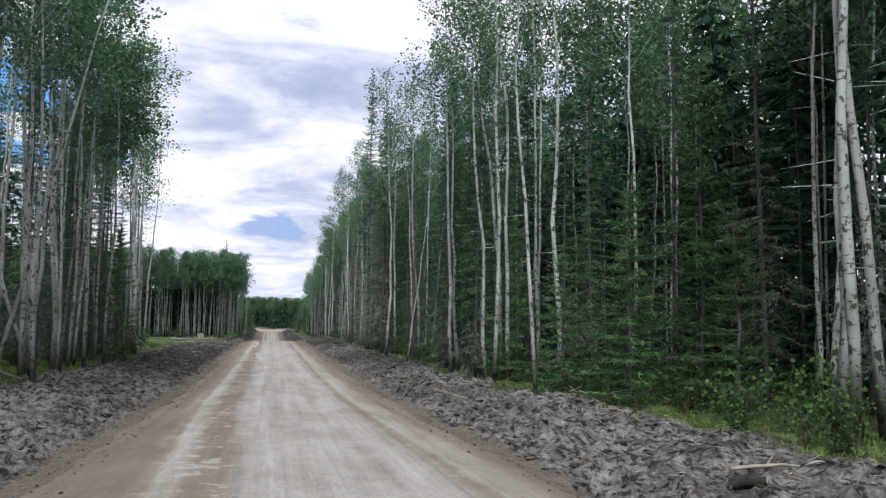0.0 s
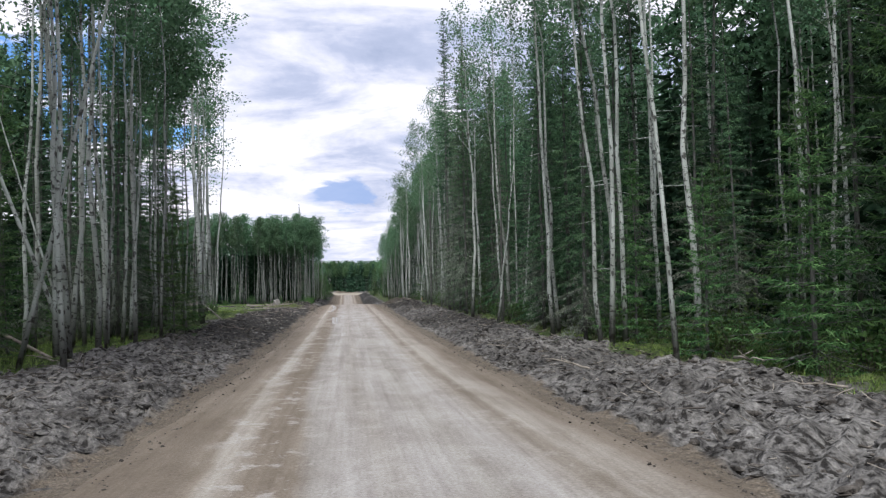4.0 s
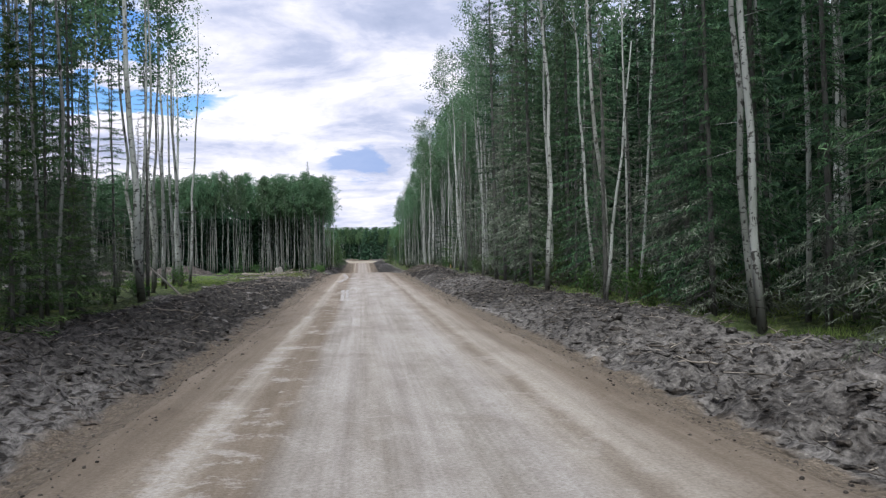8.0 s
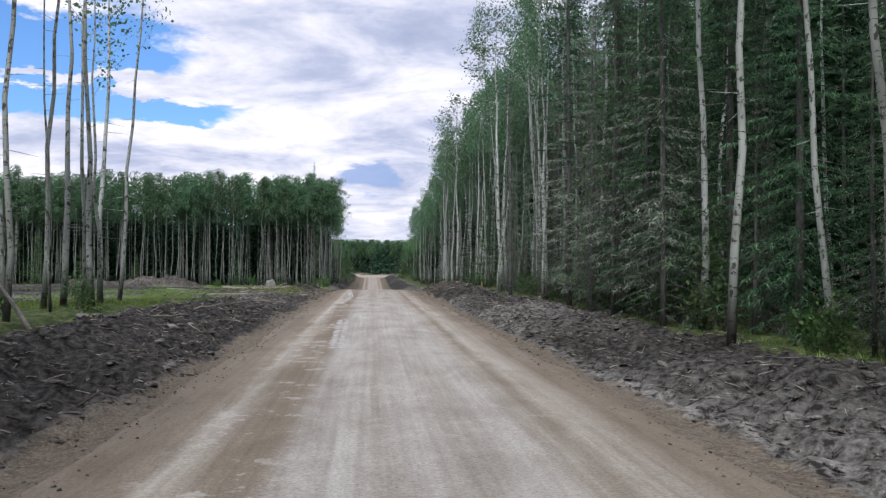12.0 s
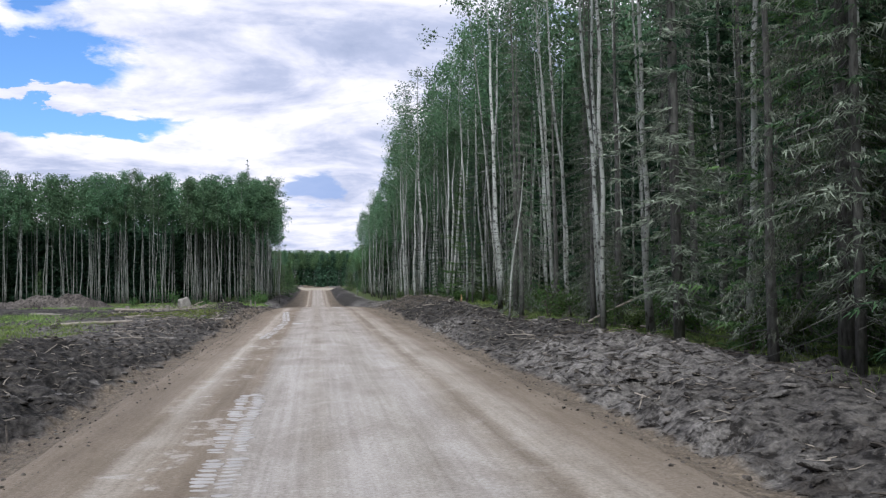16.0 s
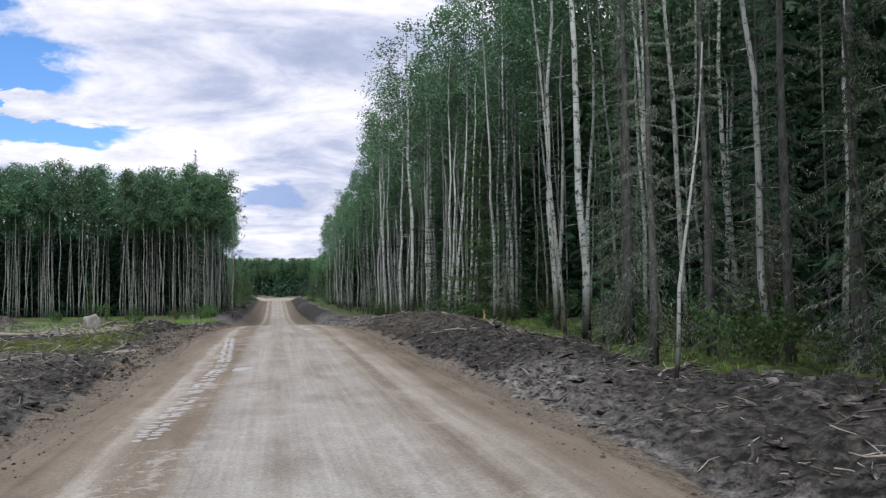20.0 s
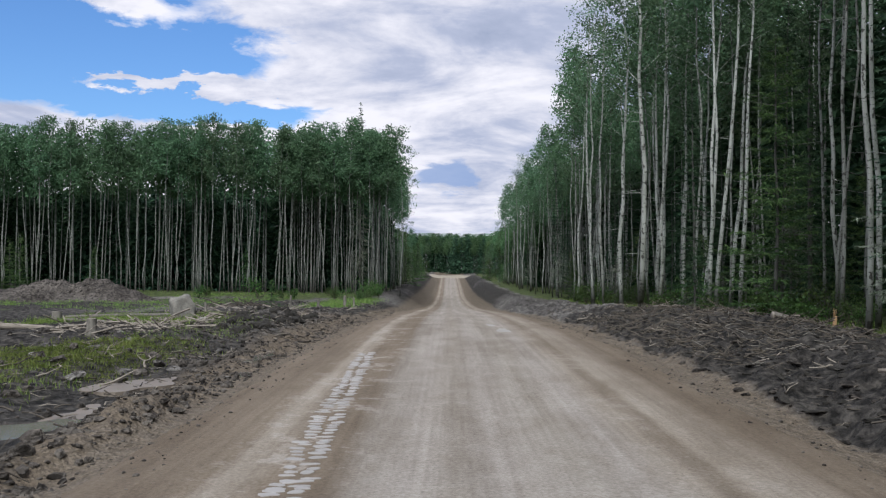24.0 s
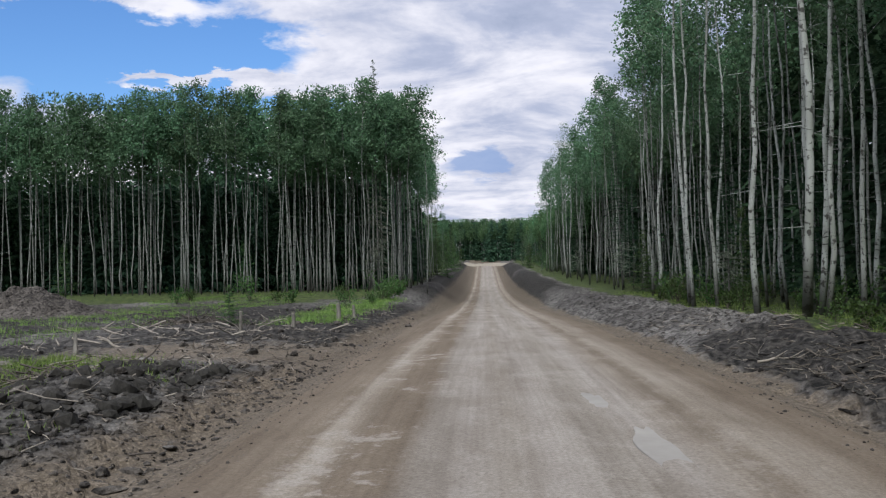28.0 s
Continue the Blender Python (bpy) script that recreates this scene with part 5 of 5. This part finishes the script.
def boulder(x, y, wide, high, tilt, name, label, seed):
    r = np.random.RandomState(seed)
    bm = bmesh.new()
    bmesh.ops.create_icosphere(bm, subdivisions=4, radius=1.0)
    for v in bm.verts:
        n = noise.noise(v.co * 1.6 + Vector((seed, 0, 0))) * 0.16 + noise.noise(v.co * 5) * 0.03
        q = Vector((max(-0.78, min(0.78, v.co.x)), max(-0.7, min(0.7, v.co.y)), max(-0.85, min(0.8, v.co.z)))) * (1 + n)
        v.co = Vector((q.x * wide * 0.62, q.y * wide * 0.6, q.z * high * 0.6))
    me = bpy.data.meshes.new(name)
    bm.to_mesh(me)
    bm.free()
    me.polygons.foreach_set("use_smooth", np.ones(len(me.polygons), bool))
    me.materials.append(STONE)
    ob = new(name, me)
    ob.matrix_basis = pose(x, y, float(ground_z(x, y)) + high * 0.44, 0, tilt, 25)
    return tagged(ob, label, "boulder")


xs_, ys_ = np.linspace(-42, -20.5, 110), np.linspace(177, 189, 60)


def mound_shape(x, y):
    end = smooth(-42, -38, x) * (1 - smooth(-24.5, -20.5, x))
    body = end * np.exp(-(((y - 183) / 2.6) ** 2)) * (1 + 0.25 * np.sin(x * 0.8) * np.sin(x * 0.37 + 1))
    return ground_z(x, y) - 0.05 + body * (1.35 + 0.16 * LUMPS(x, y) + 0.10 * CLODS(x, y))


tagged(sheet("dirt_mound", xs_, ys_, mound_shape, CLOD), "long heap of bulldozed grey earth in the clearing", "mound")
boulder(-9.35, 147.0, 0.80, 0.98, -17, "boulder", "pale grey boulder standing tilted in the grass", 2)
boulder(-7.6, 143.2, 0.28, 0.2, 0, "boulder", "low dark grey stone in the mud", 8)


def stump(x, y, rad, high, tilt=0):
    ob = new("tree_stump")
    r = np.random.RandomState(int(abs(x * 31 + y)))
    body, top = Pile(), Pile()
    body.tube([(0, 0, -0.15), (0, 0, 0.05), (0.01, 0, high * 0.5), (0, 0.01, high)], [rad * 1.5, rad * 1.25, rad, rad * 0.95], 10, False)
    for i in range(4):
        a = i * 1.57 + r.rand()
        body.tube([(0, 0, 0.12), (rad * 2 * math.cos(a), rad * 2 * math.sin(a), -0.05)], [rad * 0.5, rad * 0.15], 5)
    top.tube([(0, 0.01, high - 0.02), (0, 0.01, high + 0.006)], [rad * 0.94] * 2, 10)
    part("bole", body, GREY_BARK, ob)
    part("cut_face", top, PALE_WOOD, ob, "pale sawn top")
    ob.matrix_basis = pose(x, y, float(ground_z(x, y)), tilt, tilt / 2, 0)
    tagged(ob, "weathered cut stump in the clearing", "stump", "stumps in the clearing")


wound = new("snapped_trunk")
wood_ = Pile()
wood_.tube([(0, 0, -0.1), (0.02, 0, 0.5), (0.05, 0.01, 1.0)], [0.12, 0.11, 0.08], 8)
for i in range(5):
    wood_.tube([(0.04 * math.cos(i * 1.3), 0.04 * math.sin(i * 1.3), 0.9), (0.07 * math.cos(i * 1.3), 0.07 * math.sin(i * 1.3), 1.25 + 0.08 * (i % 3))], [0.03, 0.005], 4)
part("splinter", wood_, CUT_WOOD, wound)
wound.matrix_basis = pose(9.6, 137.0, float(ground_z(9.6, 137.0)), 4, 3, 0) @ Matrix.Scale(0.5, 4)
tagged(wound, "snapped trunk with fresh orange splintered wood", "stump")
for x, y, rad, high, tilt in [(-9.2, 138.2, 0.13, 0.45, 3), (-8.0, 161.5, 0.05, 0.75, 8), (-6.2, 170.5, 0.09, 0.7, 0), (-10.7, 155.3, 0.05, 0.5, -14), (-7.2, 166.0, 0.07, 0.5, 6), (-13.0, 145.0, 0.16, 0.4, 0), (-5.9, 173.0, 0.06, 0.6, -6)]:
    stump(x, y, rad, high, tilt)


# ---- undergrowth ----
def shrub(seed, size, leaves):
    r = np.random.RandomState(seed)
    ob = new("shrub")
    stems, leaf = Pile(), Pile()
    tips = []
    for i in range(9):
        a, out_ = r.rand() * 6.283, size * (0.2 + 0.4 * r.rand())
        tip = np.array([math.cos(a) * out_, math.sin(a) * out_, size * (0.5 + 0.5 * r.rand())])
        stems.tube([(0, 0, -0.1), tip * [0.4, 0.4, 0.6], tip], [0.012, 0.008, 0.003], 4, False)
        tips += [tip, tip * [0.7, 0.7, 0.75], tip * [0.5, 0.5, 0.5]]
    leaf_cloud(leaf, r, np.array(tips), 0.13 * size, leaves, 0.05)
    part("stalk", stems, ROOT_WOOD, ob)
    part("foliage", leaf, SHRUB_LEAF, ob, smooth_faces=False)
    return tagged(ob, "leafy green shrub at the wood's edge", "shrub", "shrubs along the woods")


SHRUBS = [shrub(500 + i, 0.8 + 0.25 * i, 330) for i in range(4)]


def shrubs_in(n, x0, x1, y0, y1, lo, hi):
    for i in range(n):
        lay(SHRUBS, x0 + (x1 - x0) * R.rand(), y0 + (y1 - y0) * R.rand(), R.rand() * 360, lo + (hi - lo) * R.rand(), 0.0)


shrubs_in(120, 9.2, 12.5, 18, 125, 0.5, 1.15)
shrubs_in(60, 9.4, 13.5, 125, 185, 0.5, 1.2)
shrubs_in(26, -12.0, -8.6, 22, 98, 0.5, 1.0)
shrubs_in(14, -24, -6.5, 196, 211, 0.8, 1.6)
shrubs_in(10, -8.5, -6.5, 180, 205, 0.6, 1.1)


def grass(seed, spots_x, spots_y, high, per=52, spread_=0.34):
    r = np.random.RandomState(seed)
    pile = Pile()
    n = len(spots_x) * per
    x = np.repeat(spots_x, per) + r.normal(size=n) * spread_
    y = np.repeat(spots_y, per) + r.normal(size=n) * spread_
    rootp = np.column_stack([x, y, ground_z(x, y) - 0.02])
    a = r.rand(n) * 6.283
    h = 0.62 * high * (0.4 + 0.9 * r.rand(n))
    along = np.column_stack([np.cos(a) * h * (0.2 + 0.8 * r.rand(n)), np.sin(a) * h * (0.2 + 0.8 * r.rand(n)), h])
    b = a + 1.57
    pile.sprays(rootp, along, np.column_stack([np.cos(b), np.sin(b), 0 * b]) * 0.010)
    return pile


def patch_spots(r, n, x0, x1, y0, y1):
    return x0 + (x1 - x0) * r.rand(n), y0 + (y1 - y0) * r.rand(n)


rg = np.random.RandomState(600)
GRASSES = [((-11.5, -8.0, 26, 62), 330, 0.28), ((-14.0, -8.3, 92, 118), 420, 0.26), ((8.8, 12.0, 18, 125), 420, 0.25), ((-10.5, -6.4, 126, 134), 190, 0.17), ((-14.0, -8.0, 143, 153), 240, 0.3),
           ((-9.0, -6.0, 168, 200), 240, 0.4), ((9.5, 13, 125, 200), 260, 0.28), ((-26, -14, 160, 208), 260, 0.35), ((-7.5, -5.5, 126, 150), 90, 0.18), ((-20, -11, 112, 132), 260, 0.26), ((-8.8, -5.5, 129.3, 134.5), 300, 0.13), ((-13, -9, 143, 149), 160, 0.22)]
for (x0, x1, y0, y1), n, high in GRASSES:
    gx, gy = patch_spots(rg, n, x0, x1, y0, y1)
    loose("grass", grass(601 + n, gx, gy, high), GRASS_LEAF, "tufts of yellow-green grass and low weeds", "grass")

# ---- road details ----
def track(seed, a, b, wide, gaps):
    """Pale lug prints of a tyre: two columns of short raised bars."""
    r = np.random.RandomState(seed)
    pile = Pile()
    (ax, ay), (bx, by) = a, b
    for y in np.arange(ay, by, 0.17):
        if r.rand() < gaps:
            continue
        u = (y - ay) / (by - ay)
        x = ax + (bx - ax) * u
        for s in (-1, 1):
            c = np.array([x + s * wide * 0.25 + 0.02 * r.normal(), y + (0.1 if s > 0 else 0) + 0.015 * r.normal(), 0])
            l, w = wide * 0.30 * (0.6 + 0.5 * r.rand()), 0.064 * (0.6 + 0.7 * r.rand())
            a = np.arange(8) * np.pi / 4 + 0.39
            q = np.column_stack([np.cos(a) * l * (0.85 + 0.3 * r.rand(8)), np.sin(a) * w * (0.6 + 0.8 * r.rand(8)), 0 * a])
            q[:, 1] += q[:, 0] * s * 0.12
            q += c
            z = float(road_surface(c[0], c[1]))
            lo, hi = q.copy(), q.copy()
            lo[:, 2], hi[:, 2] = z - 0.02, z + 0.006
            hi[:, :2] = c[:2] + (hi[:, :2] - c[:2]) * 0.85
            pile.add(np.concatenate([lo, hi]), np.zeros((0, 4), int))
            b0 = pile.n - 16
            pile.f += [tuple(b0 + 8 + k for k in range(8))] + [(b0 + k, b0 + (k + 1) % 8, b0 + 8 + (k + 1) % 8, b0 + 8 + k) for k in range(8)]
    ob = new("tyre_print", pile.mesh("tyre_print", WET_CLAY, False))
    ob.parent = road
    return tagged(ob, "pale clay tyre print pressed into the gravel", kind="stuff")


track(701, (-1.20, 121.5), (-1.58, 133.5), 0.38, 0.12)
track(702, (-0.70, 81.0), (-0.86, 93.0), 0.44, 0.06)
track(703, (-1.5, 108.0), (-1.15, 122.0), 0.38, 0.5)


def level(x, y, rx, ry, share=0.45):
    """Height at which water would stand in the hollows of a patch of ground."""
    a, k = np.meshgrid(np.linspace(0, 6.28, 24), np.linspace(0, 1, 8))
    return float(np.quantile(ground_z(x + rx * k * np.cos(a), y + ry * k * np.sin(a)), share))


def pool(name, x, y, rx, ry, z, mat, label, category, seed):
    r = np.random.RandomState(seed)
    n = 40
    ph = r.rand(3) * 6.28
    a = np.arange(n) * 2 * np.pi / n
    k = 1 + 0.22 * np.sin(2 * a + ph[0]) + 0.14 * np.sin(3 * a + ph[1]) + 0.10 * np.sin(7 * a + ph[2])
    v = [(math.cos(t) * rx * q, math.sin(t) * ry * q, 0) for t, q in zip(a, k)]
    low = [(p[0] * 1.02, p[1] * 1.02, -0.12) for p in v]
    pile = Pile()
    pile.add(v + low, np.zeros((0, 4), int))
    pile.f += [tuple(range(n))] + [(i, i + n, (i + 1) % n + n, (i + 1) % n) for i in range(n)]
    ob = new(name, pile.mesh(name, mat, False))
    ob.matrix_basis = pose(x, y, z)
    return tagged(ob, label, category)


pool("puddle", 1.75, 140.9, 0.17, 1.5, float(road_surface(1.75, 140.9)) + 0.006, PALE_CLAY, "shallow pale muddy puddle in the wheel track", "puddle", 1)
pool("puddle", 1.5, 144.5, 0.12, 0.8, float(road_surface(1.5, 144.5)) + 0.006, PALE_CLAY, "small pale wet patch in the wheel track", "puddle", 2)
pool("wet_clay_patch", -4.75, 127.0, 1.04, 1.69, level(-4.75, 127.0, 1.04, 1.69, 0.35), BROWN_CLAY, "smooth pale brown wet clay in a hollow beside the road", "clay", 9)
pool("wet_clay_patch", -5.6, 129.0, 1.14, 1.17, level(-5.6, 129.0, 1.14, 1.17, 0.35), BROWN_CLAY, "smear of wet brown clay near the grass", "clay", 12)
pool("puddle", -4.5, 124.4, 0.8, 1.1, level(-4.5, 124.4, 0.8, 1.1, 0.28), MUD_WATER, "muddy puddle reflecting the sky beside the road", "puddle", 3)
pool("puddle", -4.3, 133.8, 0.65, 1.43, level(-4.3, 133.8, 0.65, 1.43, 0.28), MUD_WATER, "muddy puddle in the ruts of the clearing", "puddle", 4)
pool("puddle", -3.95, 130.7, 0.42, 0.65, level(-3.95, 130.7, 0.42, 0.65, 0.28), MUD_WATER, "small puddle reflecting the blue sky", "puddle", 5)
pool("puddle", -0.6, 119.2, 0.25, 0.8, float(road_surface(-0.6, 119.2)) + 0.006, WET_CLAY, "pale wet patch on the gravel", "puddle", 6)
